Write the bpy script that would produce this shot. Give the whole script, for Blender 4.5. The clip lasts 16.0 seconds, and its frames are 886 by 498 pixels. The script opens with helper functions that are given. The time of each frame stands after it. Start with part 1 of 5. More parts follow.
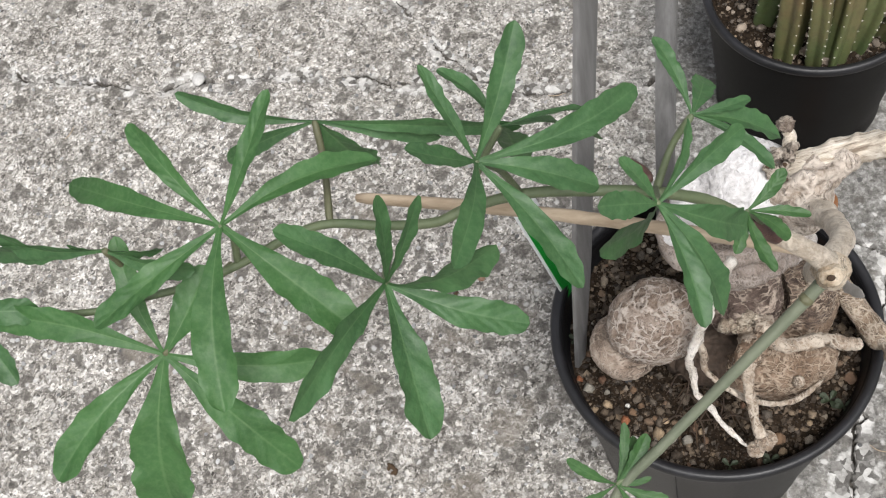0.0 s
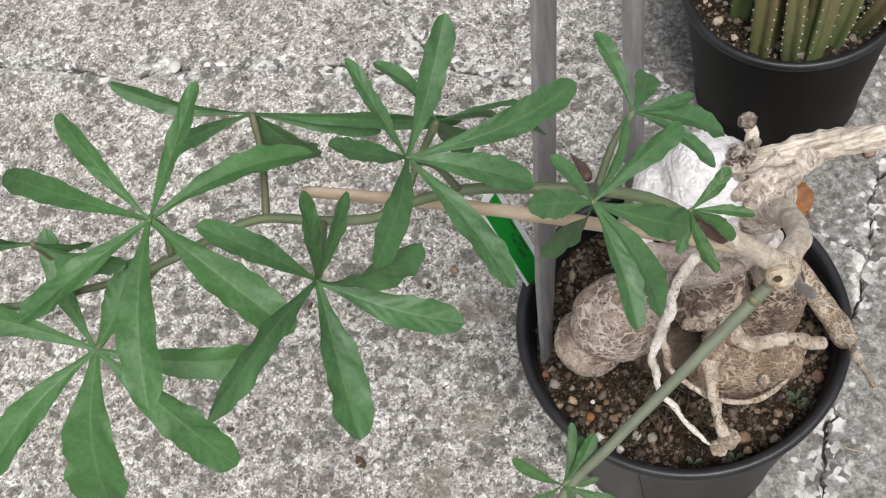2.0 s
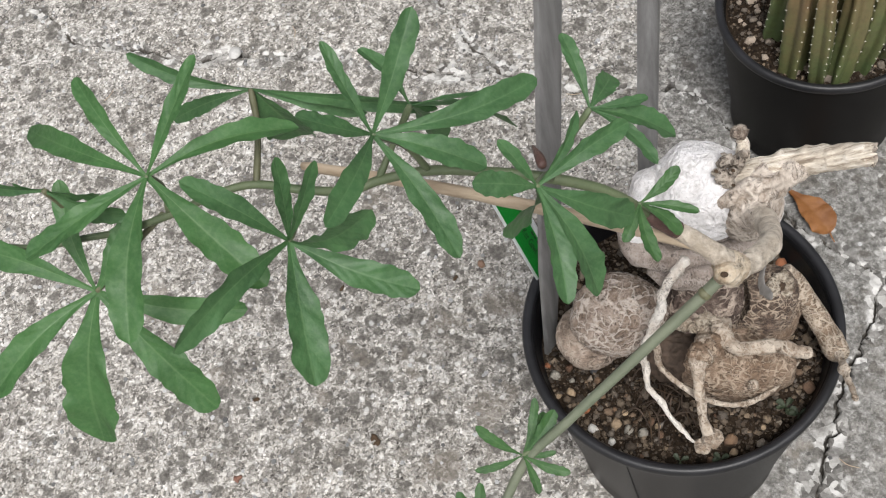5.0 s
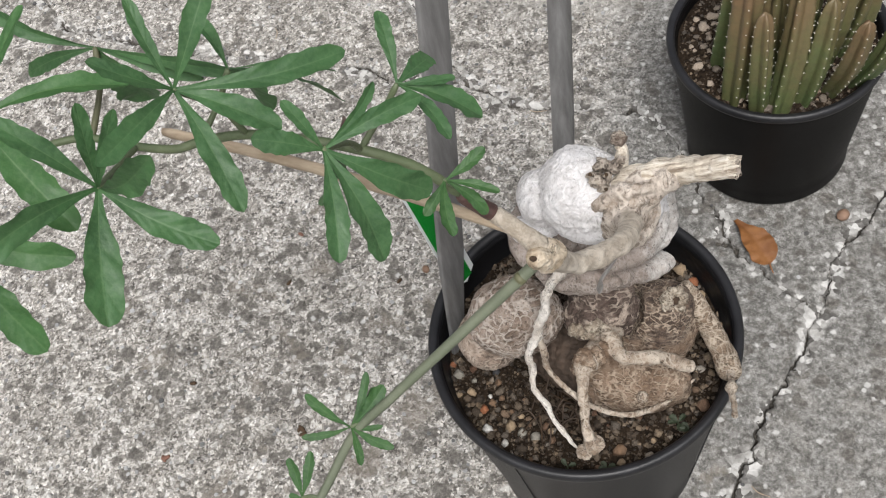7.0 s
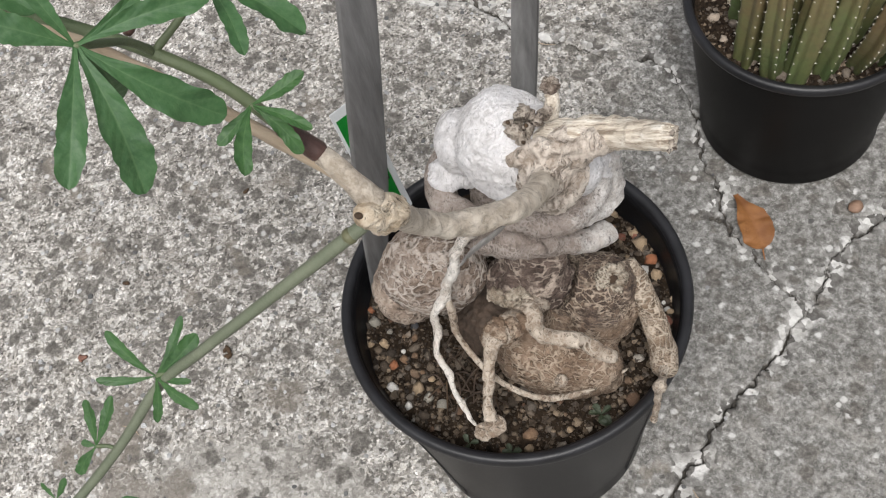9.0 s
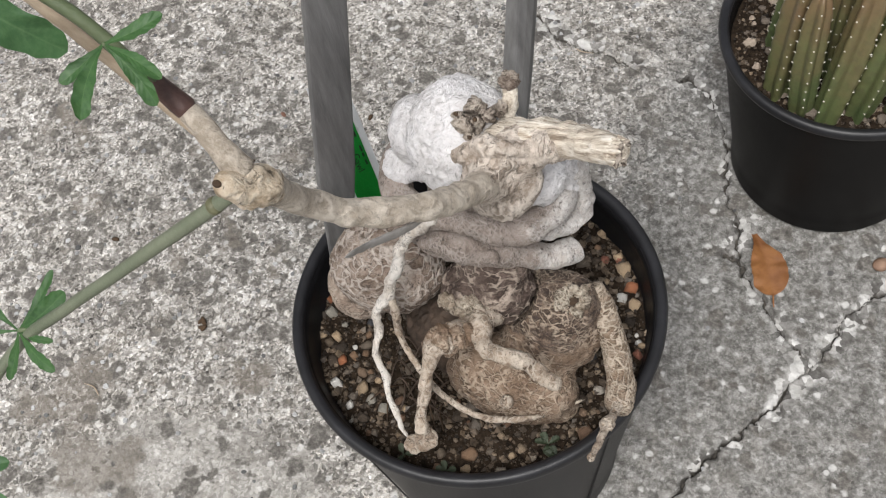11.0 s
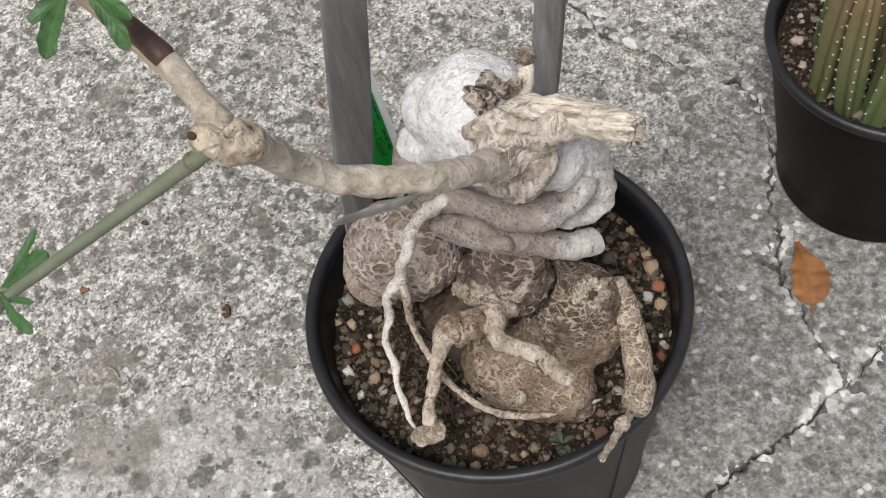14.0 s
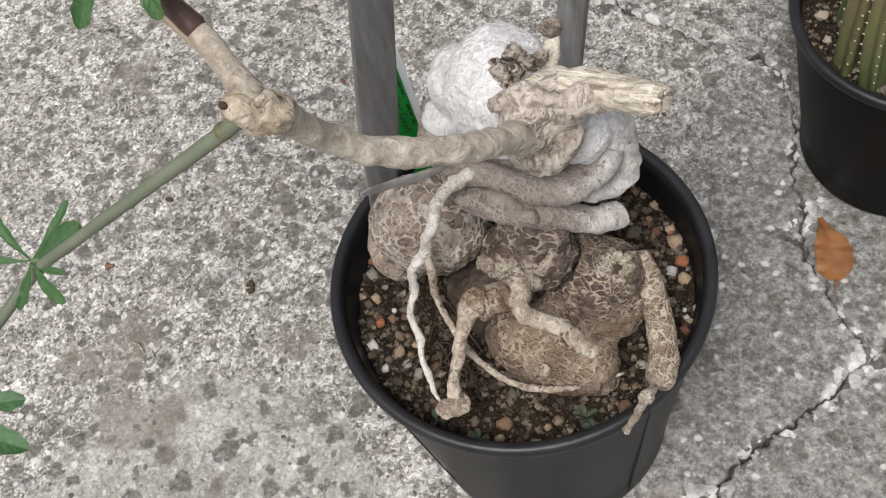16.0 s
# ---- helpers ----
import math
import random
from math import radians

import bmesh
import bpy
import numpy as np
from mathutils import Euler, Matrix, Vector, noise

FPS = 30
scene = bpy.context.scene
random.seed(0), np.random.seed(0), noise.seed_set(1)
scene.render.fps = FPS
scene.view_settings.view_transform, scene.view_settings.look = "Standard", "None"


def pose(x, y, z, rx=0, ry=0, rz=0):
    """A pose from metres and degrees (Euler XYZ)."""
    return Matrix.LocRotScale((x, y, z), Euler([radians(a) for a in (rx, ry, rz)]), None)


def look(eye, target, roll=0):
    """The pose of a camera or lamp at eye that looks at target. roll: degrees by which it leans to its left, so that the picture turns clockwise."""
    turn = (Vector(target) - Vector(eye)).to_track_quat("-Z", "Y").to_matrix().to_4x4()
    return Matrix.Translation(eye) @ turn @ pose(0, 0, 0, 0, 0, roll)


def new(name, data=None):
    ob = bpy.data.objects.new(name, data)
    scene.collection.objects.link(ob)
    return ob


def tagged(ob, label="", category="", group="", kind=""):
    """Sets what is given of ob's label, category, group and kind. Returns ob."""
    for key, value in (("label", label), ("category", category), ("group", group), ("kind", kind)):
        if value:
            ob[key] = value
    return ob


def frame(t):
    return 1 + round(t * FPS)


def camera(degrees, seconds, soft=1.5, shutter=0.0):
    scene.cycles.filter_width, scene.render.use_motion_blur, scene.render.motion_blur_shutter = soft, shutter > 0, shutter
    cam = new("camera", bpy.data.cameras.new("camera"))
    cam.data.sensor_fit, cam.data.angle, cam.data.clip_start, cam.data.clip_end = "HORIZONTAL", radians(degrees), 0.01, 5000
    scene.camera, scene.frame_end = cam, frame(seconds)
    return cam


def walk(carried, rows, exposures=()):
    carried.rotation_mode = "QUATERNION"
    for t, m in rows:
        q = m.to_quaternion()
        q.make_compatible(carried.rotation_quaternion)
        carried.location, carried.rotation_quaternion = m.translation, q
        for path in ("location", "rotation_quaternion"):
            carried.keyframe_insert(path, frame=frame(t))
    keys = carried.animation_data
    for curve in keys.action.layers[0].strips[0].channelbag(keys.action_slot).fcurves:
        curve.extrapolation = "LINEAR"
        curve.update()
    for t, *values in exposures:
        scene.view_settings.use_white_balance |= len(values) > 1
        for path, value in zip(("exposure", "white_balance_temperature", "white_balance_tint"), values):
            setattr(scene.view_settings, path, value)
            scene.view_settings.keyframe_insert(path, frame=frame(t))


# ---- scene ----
cam = camera(39.5, 16.0, soft=1.15)
PATH = [
    (0, (-0.058, -0.2738, 0.7243), (-0.1778, 0.2185, -0.1378), -16.47),
    (0.5, (-0.0536, -0.2705, 0.7232), (-0.1711, 0.2207, -0.1399), -16.54),
    (1, (-0.0465, -0.2696, 0.7198), (-0.1639, 0.2205, -0.144), -16.75),
    (1.5, (-0.0442, -0.2704, 0.7167), (-0.1625, 0.2168, -0.1486), -16.42),
    (2, (-0.0419, -0.2687, 0.7174), (-0.1612, 0.2155, -0.1494), -15.98),
    (2.5, (-0.0322, -0.2683, 0.7166), (-0.1528, 0.2142, -0.1509), -15.51),
    (3, (-0.0235, -0.2692, 0.7161), (-0.1471, 0.2126, -0.1514), -15.36),
    (3.5, (-0.0201, -0.272, 0.7205), (-0.1605, 0.2096, -0.1445), -14.25),
    (3.7, (-0.0184, -0.2724, 0.7206), (-0.1738, 0.2086, -0.1423), -14.59),
    (5.8, (0.0118, -0.3049, 0.7433), (-0.1694, 0.198, -0.1018), -17.07),
    (6, (0.0191, -0.3072, 0.7392), (-0.1661, 0.2033, -0.1006), -16.33),
    (6.5, (0.0494, -0.3146, 0.7354), (-0.1576, 0.2053, -0.0934), -15.21),
    (7, (0.0723, -0.3051, 0.7258), (-0.1536, 0.1985, -0.1081), -16.20),
    (7.5, (0.0845, -0.2898, 0.705), (-0.1566, 0.1875, -0.14), -17.00),
    (8, (0.098, -0.2751, 0.6884), (-0.1559, 0.1822, -0.1639), -15.71),
    (8.5, (0.1092, -0.2584, 0.6729), (-0.1549, 0.1831, -0.1846), -15.24),
    (9, (0.1234, -0.2431, 0.661), (-0.1521, 0.1886, -0.1978), -14.89),
    (9.2, (0.1283, -0.238, 0.6541), (-0.1504, 0.1916, -0.2048), -14.55),
    (11.3, (0.1648, -0.2076, 0.6194), (-0.1861, 0.1952, -0.226), -13.27),
    (11.5, (0.1655, -0.2077, 0.6166), (-0.1921, 0.1928, -0.227), -13.36),
    (12, (0.1707, -0.2043, 0.6102), (-0.2016, 0.1877, -0.231), -14.22),
    (12.5, (0.1732, -0.2028, 0.6043), (-0.2048, 0.1843, -0.2367), -14.51),
    (13, (0.174, -0.2021, 0.6006), (-0.2081, 0.1847, -0.2386), -14.37),
    (13.5, (0.1748, -0.2015, 0.6011), (-0.2103, 0.1876, -0.2357), -14.73),
    (14, (0.1762, -0.2012, 0.6003), (-0.2103, 0.1894, -0.2352), -15.00),
    (14.5, (0.1801, -0.2042, 0.6008), (-0.2067, 0.1851, -0.2352), -14.68),
    (15, (0.1806, -0.2073, 0.6021), (-0.2061, 0.1787, -0.2354), -14.93),
    (15.5, (0.1783, -0.2066, 0.5996), (-0.2113, 0.1734, -0.2394), -15.80),
    (16, (0.1761, -0.2054, 0.601), (-0.217, 0.1655, -0.2404), -16.64),
]
walk(cam, [(t, look(eye, target, roll)) for t, eye, target, roll in PATH], [(0.0, 0.52), (3.5, 0.5), (7.0, 0.38), (9.0, 0.36), (13.0, 0.4), (16.0, 0.4)])

# ---- light ----
world = bpy.data.worlds.new("overcast_sky")
scene.world = world
world.use_nodes = True
wn, wl = world.node_tree.nodes, world.node_tree.links
sky = wn.new("ShaderNodeTexSky")
sky.sky_type = 'NISHITA'
sky.sun_disc = False
sky.sun_elevation, sky.sun_rotation = radians(60), radians(170)
sky.dust_density, sky.air_density = 4.0, 1.0
grey = wn.new("ShaderNodeHueSaturation")
grey.inputs["Saturation"].default_value = 0.25
wl.new(sky.outputs[0], grey.inputs["Color"])
wl.new(grey.outputs[0], wn["Background"].inputs[0])
wn["Background"].inputs[1].default_value = 0.085
sun = new("sun", bpy.data.lights.new("sun", 'SUN'))
sun.data.energy, sun.data.angle, sun.data.color = 2.7, radians(24), (1.0, 0.98, 0.96)
sun.matrix_world = look((0.5, -1.05, 2.0), (0.15, 0.0, 0.0))


# ---- materials ----
class Mat:
    """A node material; n() adds a node with inputs set by name, and links where a value is a socket."""
    def __init__(self, name, rough=0.6, metal=0.0):
        self.m = bpy.data.materials.new(name)
        self.m.use_nodes = True
        self.t = self.m.node_tree
        self.b = self.t.nodes["Principled BSDF"]
        self.b.inputs["Roughness"].default_value = rough
        self.b.inputs["Metallic"].default_value = metal
        self.co = self.t.nodes.new("ShaderNodeTexCoord").outputs["Object"]

    def n(self, kind, props=None, **ins):
        node = self.t.nodes.new("ShaderNode" + kind)
        for k, v in (props or {}).items():
            setattr(node, k, v)
        for k, v in ins.items():
            key = int(k[1:]) if k[0] == "i" and k[1:].isdigit() else k.replace("_", " ")
            self.put(node.inputs[key], v)
        return node

    def put(self, socket, v):
        if isinstance(v, bpy.types.NodeSocket):
            self.t.links.new(v, socket)
        else:
            socket.default_value = v

    def noise(self, scale, detail=4.0, rough=0.6, co=None, dist=0.0):
        return self.n("TexNoise", Vector=co or self.co, Scale=scale, Detail=detail, Roughness=rough, Distortion=dist).outputs[0]

    def vor(self, scale, feature='F1', co=None, rnd=1.0):
        return self.n("TexVoronoi", {"feature": feature}, Vector=co or self.co, Scale=scale, Randomness=rnd)

    def ramp(self, fac, *stops):
        node = self.n("ValToRGB", Fac=fac)
        e = node.color_ramp.elements
        while len(e) < len(stops):
            e.new(0.5)
        for el, (pos, col) in zip(e, stops):
            el.position = pos
            el.color = (*col, 1) if isinstance(col, tuple) else (col, col, col, 1)
        return node.outputs[0]

    def mix(self, fac, a, b, blend='MIX'):
        node = self.n("MixRGB", {"blend_type": blend})
        for s, v in zip(node.inputs, (fac, a, b)):
            self.put(s, (*v, 1) if isinstance(v, tuple) and len(v) == 3 else v)
        return node.outputs[0]

    def math(self, op, a, b=0.0):
        node = self.n("Math", {"operation": op})
        self.put(node.inputs[0], a)
        self.put(node.inputs[1], b)
        return node.outputs[0]

    def stretch(self, scale, rot=(0, 0, 0), co=None):
        return self.n("Mapping", Vector=co or self.co, Scale=scale, Rotation=rot).outputs[0]

    def warp(self, amount, scale, co=None):
        c = self.n("TexNoise", Vector=co or self.co, Scale=scale, Detail=3.0).outputs["Color"]
        s = self.n("VectorMath", {"operation": 'SCALE'}, i0=c, Scale=amount).outputs[0]
        return self.n("VectorMath", {"operation": 'ADD'}, i0=co or self.co, i1=s).outputs[0]

    def done(self, color, bump=None, dist=0.001, strength=1.0, rough=None):
        self.put(self.b.inputs["Base Color"], (*color, 1) if isinstance(color, tuple) else color)
        if bump is not None:
            self.t.links.new(self.n("Bump", Height=bump, Distance=dist, Strength=strength).outputs[0], self.b.inputs["Normal"])
        if rough is not None:
            self.put(self.b.inputs["Roughness"], rough)
        return self.m


def concrete():
    """Worn concrete: sandy paste with pale aggregate, a smoother trowelled skin in places, dark lichen spots and brown stains."""
    m = Mat("weathered_concrete", 0.9)
    w = m.warp(0.0055, 150)
    speck, fine = m.vor(240, co=w), m.vor(620, co=w)
    one = m.n("SeparateColor", Color=speck.outputs["Color"]).outputs
    two = m.n("SeparateColor", Color=fine.outputs["Color"]).outputs
    tone = m.ramp(one[0], (0.0, (0.13, 0.12, 0.11)), (0.22, (0.36, 0.34, 0.31)), (0.5, (0.56, 0.54, 0.51)), (0.78, (0.78, 0.76, 0.73)), (1.0, (0.9, 0.89, 0.87)))
    tone2 = m.ramp(two[1], (0.0, (0.1, 0.09, 0.085)), (0.3, (0.36, 0.34, 0.31)), (0.65, (0.62, 0.6, 0.57)), (1.0, (0.9, 0.89, 0.87)))
    rough = m.mix(0.55, tone, tone2)
    rough = m.mix(0.55, rough, m.ramp(m.noise(700, 4, 0.7, m.warp(0.004, 220)), (0.36, 0.1), (0.62, 0.8)), 'OVERLAY')
    rough = m.mix(0.55, rough, m.ramp(m.noise(110, 4, 0.7), (0.36, 0.26), (0.64, 0.68)), 'OVERLAY')
    skin = m.ramp(m.noise(150, 8, 0.75, m.warp(0.006, 120)), (0.28, (0.2, 0.185, 0.165)), (0.44, (0.5, 0.485, 0.455)), (0.58, (0.63, 0.615, 0.59)), (0.76, (0.84, 0.83, 0.81)))
    skin = m.mix(0.25, skin, tone2)
    flat = m.n("Attribute", {"attribute_name": "smooth"}).outputs["Fac"]
    edge = m.math('ADD', flat, m.math('MULTIPLY', m.math('SUBTRACT', m.noise(55, 6, 0.7), 0.5), 1.0))
    base = m.mix(m.ramp(edge, (0.4, 0.0), (0.6, 1.0)), rough, skin)
    base = m.mix(1.0, base, m.ramp(m.noise(26, 8, 0.7), (0.36, (0.42, 0.407, 0.39)), (0.5, (0.6, 0.588, 0.57)), (0.66, (0.74, 0.73, 0.72))), 'MULTIPLY')
    mottle_mask = m.math('ADD', m.n("Attribute", {"attribute_name": "dark_mottle"}).outputs["Fac"], m.math('MULTIPLY', m.math('SUBTRACT', m.noise(62, 8, 0.78), 0.5), 1.3))
    base = m.mix(m.ramp(mottle_mask, (0.35, 0.0), (0.75, 0.85)), base, m.ramp(m.noise(170, 8, 0.8), (0.39, (0.045, 0.042, 0.037)), (0.5, (0.15, 0.146, 0.137)), (0.61, (0.315, 0.31, 0.298))))
    base = m.mix(m.math('SUBTRACT', 0.6, m.math('MULTIPLY', m.ramp(edge, (0.4, 0.0), (0.6, 1.0)), 0.28)), base, m.ramp(two[2], (0.0, 0.1), (1.0, 0.9)), 'OVERLAY')
    lichen = m.n("Attribute", {"attribute_name": "lichen"}).outputs["Fac"]
    soil = m.ramp(m.noise(260, 6, 0.75), (0.36, (0.05, 0.046, 0.04)), (0.52, (0.12, 0.11, 0.098)), (0.7, (0.27, 0.255, 0.235)))
    for scale, seed, few in ((62, 3.0, 0.36), (95, 7.0, 0.5)):
        spots = m.vor(scale, co=m.warp(0.013, 75 + 10 * seed))
        ragged = m.math('ADD', spots.outputs["Distance"], m.math('MULTIPLY', m.math('SUBTRACT', m.noise(170, 5, 0.7), 0.5), 0.35))
        near = m.ramp(ragged, (0.29, 1.0), (0.4, 0.0))
        pick = m.math('ADD', m.n("SeparateColor", Color=spots.outputs["Color"]).outputs[0], m.math('MULTIPLY', m.math('SUBTRACT', lichen, 0.6), 0.45))
        which = m.ramp(pick, (few, 0.0), (few + 0.12, 1.0))
        base = m.mix(m.math('MULTIPLY', m.math('MULTIPLY', near, which), 0.9), base, soil)
    stain = m.math('ADD', m.math('ADD', m.noise(20, 6, 0.65), m.math('MULTIPLY', m.n("Attribute", {"attribute_name": "stain"}).outputs["Fac"], 0.17)), m.math('MULTIPLY', m.math('SUBTRACT', lichen, 0.6), 0.12))
    base = m.mix(m.ramp(stain, (0.6, 0.0), (0.66, 0.6)), base, m.ramp(m.noise(300, 4), (0.3, (0.12, 0.103, 0.085)), (0.7, (0.225, 0.198, 0.166))))
    small = m.vor(130, co=m.warp(0.003, 300))
    dots = m.math('MULTIPLY', m.ramp(small.outputs["Distance"], (0.16, 1.0), (0.26, 0.0)),
                  m.ramp(m.n("SeparateColor", Color=small.outputs["Color"]).outputs[1], (0.84, 0.0), (0.87, 1.0)))
    base = m.mix(m.math('MULTIPLY', dots, 0.8), base, m.ramp(one[1], (0.0, (0.05, 0.05, 0.05)), (1.0, (0.2, 0.19, 0.18))))
    chip = m.math('MULTIPLY', m.ramp(small.outputs["Distance"], (0.2, 1.0), (0.34, 0.0)),
                  m.ramp(m.n("SeparateColor", Color=small.outputs["Color"]).outputs[2], (0.86, 0.0), (0.89, 1.0)))
    base = m.mix(m.math('MULTIPLY', chip, 0.6), base, (0.68, 0.67, 0.65))
    dirt_shade = m.n("Attribute", {"attribute_name": "crack"}).outputs["Fac"]
    ragged = m.math('ADD', dirt_shade, m.math('MULTIPLY', m.math('SUBTRACT', m.noise(190, 6, 0.75), 0.5), 0.9))
    broken = m.n("Attribute", {"attribute_name": "rubble"}).outputs["Fac"]
    crumbs = m.vor(210, co=m.warp(0.004, 160))
    shade = m.math('ADD', m.n("SeparateColor", Color=crumbs.outputs["Color"]).outputs[0], m.math('MULTIPLY', m.math('SUBTRACT', m.noise(75, 4, 0.7), 0.5), 1.2))
    lime = m.math('MULTIPLY', m.ramp(m.math('ADD', broken, m.math('MULTIPLY', m.math('SUBTRACT', m.noise(120, 5, 0.7), 0.5), 1.2)), (0.25, 0.0), (0.6, 1.0)), 0.75)
    base = m.mix(lime, base, m.ramp(shade, (0.15, (0.06, 0.055, 0.05)), (0.42, (0.22, 0.212, 0.2)), (0.65, (0.42, 0.41, 0.39)), (0.95, (0.68, 0.67, 0.65))))
    base = m.mix(m.ramp(ragged, (0.52, 0.0), (0.68, 1.0)), base, m.ramp(m.noise(400, 3), (0.35, (0.02, 0.018, 0.015)), (0.65, (0.09, 0.08, 0.068))))
    h = m.math('ADD', m.math('MULTIPLY', speck.outputs["Distance"], 0.4), m.noise(420, 6, 0.7))
    return m.done(base, h, 0.001, 0.9)


def bark(name, ground, net, scale, width, light, stretch=(1, 1, 1), rough=0.85, amount=0.85, dirt_shade=1.0, second=0.85, relief=0.0009, other=None, whole=0.0, worm=1.0):
    """Dry skin: a broken net of raised pale seams of uneven width over flaking mottled ground, with crevice shade and
    grime coloured in along the seams and in pits.
    """
    ground, net, light = [(q[0], q[1] * 0.99, q[2] * 1.01) for q in (ground, net, light)]
    m = Mat(name, rough)
    m.b.inputs["Specular IOR Level"].default_value = 0.3
    co = m.stretch(stretch, co=m.warp(0.0035 * worm, 330, m.warp(0.012 * worm, 65)))
    thick = m.ramp(m.noise(130, 3, 0.6), (0.35, 0.45), (0.68, 2.4))
    v = m.math('DIVIDE', m.vor(scale, 'DISTANCE_TO_EDGE', co).outputs["Distance"], thick)
    v2 = m.vor(scale * 2.3, 'DISTANCE_TO_EDGE', co).outputs["Distance"]
    keep = m.ramp(m.noise(85, 4, 0.65), (0.4 - whole, 0.0), (0.54 - whole, 1.0))
    line = m.math('MAXIMUM', m.math('MULTIPLY', m.ramp(v, (width * 0.3, 1.0), (width * 1.0, 0.0)), keep),
                  m.math('MULTIPLY', m.ramp(v2, (width * 0.3, 0.8), (width * 1.3, 0.0)), m.ramp(m.noise(140, 3, 0.6), (0.46, 0.0), (0.6, second))))
    # Dark band beside each seam: crevice shade put into the colour.
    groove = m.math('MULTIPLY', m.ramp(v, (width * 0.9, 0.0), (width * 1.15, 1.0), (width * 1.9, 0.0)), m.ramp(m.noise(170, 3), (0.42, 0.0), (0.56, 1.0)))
    dark, deep = tuple(k * (1 - 0.5 * dirt_shade) for k in ground), tuple(k * 0.2 for k in ground)
    tone = m.noise(70, 8, 0.75)
    col = m.ramp(tone, (0.34, dark), (0.46, ground), (0.58, light))
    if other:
        retoned = m.math('ADD', m.n("Attribute", {"attribute_name": "retoned"}).outputs["Fac"], m.math('MULTIPLY', m.math('SUBTRACT', m.noise(160, 6, 0.7), 0.5), 1.4))
        col = m.mix(m.ramp(retoned, (0.35, 0.0), (0.65, 1.0)), col, m.ramp(tone, (0.34, other[0]), (0.5, other[1]), (0.62, other[2])))
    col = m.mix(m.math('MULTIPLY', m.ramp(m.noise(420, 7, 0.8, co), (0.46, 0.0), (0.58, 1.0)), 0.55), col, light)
    col = m.mix(m.math('MULTIPLY', groove, 0.95 * amount * dirt_shade), col, deep)
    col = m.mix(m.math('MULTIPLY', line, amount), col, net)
    # Pits coloured deep brown, their shade and grime as one.
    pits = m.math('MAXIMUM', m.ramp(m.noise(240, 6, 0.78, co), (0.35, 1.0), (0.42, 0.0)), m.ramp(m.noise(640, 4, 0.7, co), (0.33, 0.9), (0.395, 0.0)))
    col = m.mix(m.math('MULTIPLY', pits, 0.85 * dirt_shade), col, deep)
    h = m.math('ADD', m.math('MULTIPLY', line, 0.9 * amount), m.math('MULTIPLY', m.noise(260, 8, 0.78, co), 2.2))
    return m.done(col, h, relief, 1.0)


def leaf_green(name, dark, mid, pale):
    dark, mid, pale = [tuple(k * 0.74 for k in q) for q in (dark, mid, pale)]
    m = Mat(name, 0.42)
    uv = m.n("UVMap").outputs[0]
    s = m.n("SeparateXYZ", Vector=uv)
    u = m.math('ABSOLUTE', m.math('MULTIPLY', m.math('SUBTRACT', s.outputs[0], 0.5), 2.0))
    rib = m.math('MULTIPLY', m.ramp(u, (0.02, 1.0), (0.075, 0.0)), m.ramp(s.outputs[1], (0.1, 1.0), (0.95, 0.35)))
    wob = m.math('MULTIPLY', m.math('SUBTRACT', m.noise(130, 2), 0.5), 0.9)
    phase = m.math('ADD', m.math('SUBTRACT', m.math('MULTIPLY', s.outputs[1], 9.0), m.math('MULTIPLY', u, 1.7)), wob)
    saw = m.math('ABSOLUTE', m.math('SUBTRACT', m.math('FRACT', phase), 0.5))
    vein = m.math('MULTIPLY', m.ramp(saw, (0.015, 1.0), (0.06, 0.0)), m.ramp(u, (0.35, 1.0), (0.85, 0.0)))
    col = m.ramp(m.noise(60, 5), (0.3, dark), (0.65, mid))
    col = m.mix(m.math('MULTIPLY', m.ramp(m.noise(700, 3), (0.4, 0.0), (0.7, 1.0)), 0.22), col, pale)
    col = m.mix(m.math('MULTIPLY', vein, 0.07), col, pale)
    col = m.mix(m.math('MULTIPLY', rib, 0.42), col, pale)
    h = m.math('ADD', m.math('MULTIPLY', saw, 0.16), m.math('MULTIPLY', m.noise(110, 4), 1.2))
    m.done(col, h, 0.0012, 0.5, m.ramp(m.noise(200, 3), (0.3, 0.5), (0.7, 0.66)))
    through_light = m.n("BsdfTranslucent", Color=m.mix(0.5, col, pale))
    both = m.n("MixShader", i0=0.18, i1=m.b.outputs[0], i2=through_light.outputs[0])
    m.t.links.new(both.outputs[0], m.t.nodes["Material Output"].inputs["Surface"])
    return m.m


def mottled(name, a, b, scale, rough=0.6, metal=0.0, fine=600, bump=0.0006, stretch=(1, 1, 1), per_object=0.0):
    m = Mat(name, rough, metal)
    co = m.stretch(stretch)
    col = m.ramp(m.noise(scale, 5, 0.65, co), (0.32, a), (0.68, b))
    if per_object:
        r = m.n("ObjectInfo").outputs["Random"]
        col = m.mix(1.0, col, m.ramp(r, (0.0, 1.0 - per_object), (1.0, 1.0 + per_object)), 'MULTIPLY')
    h = m.math('ADD', m.noise(fine, 5, 0.7, co), m.math('MULTIPLY', m.noise(scale, 3, 0.5, co), 0.6))
    return m.done(col, h, bump, 0.7)


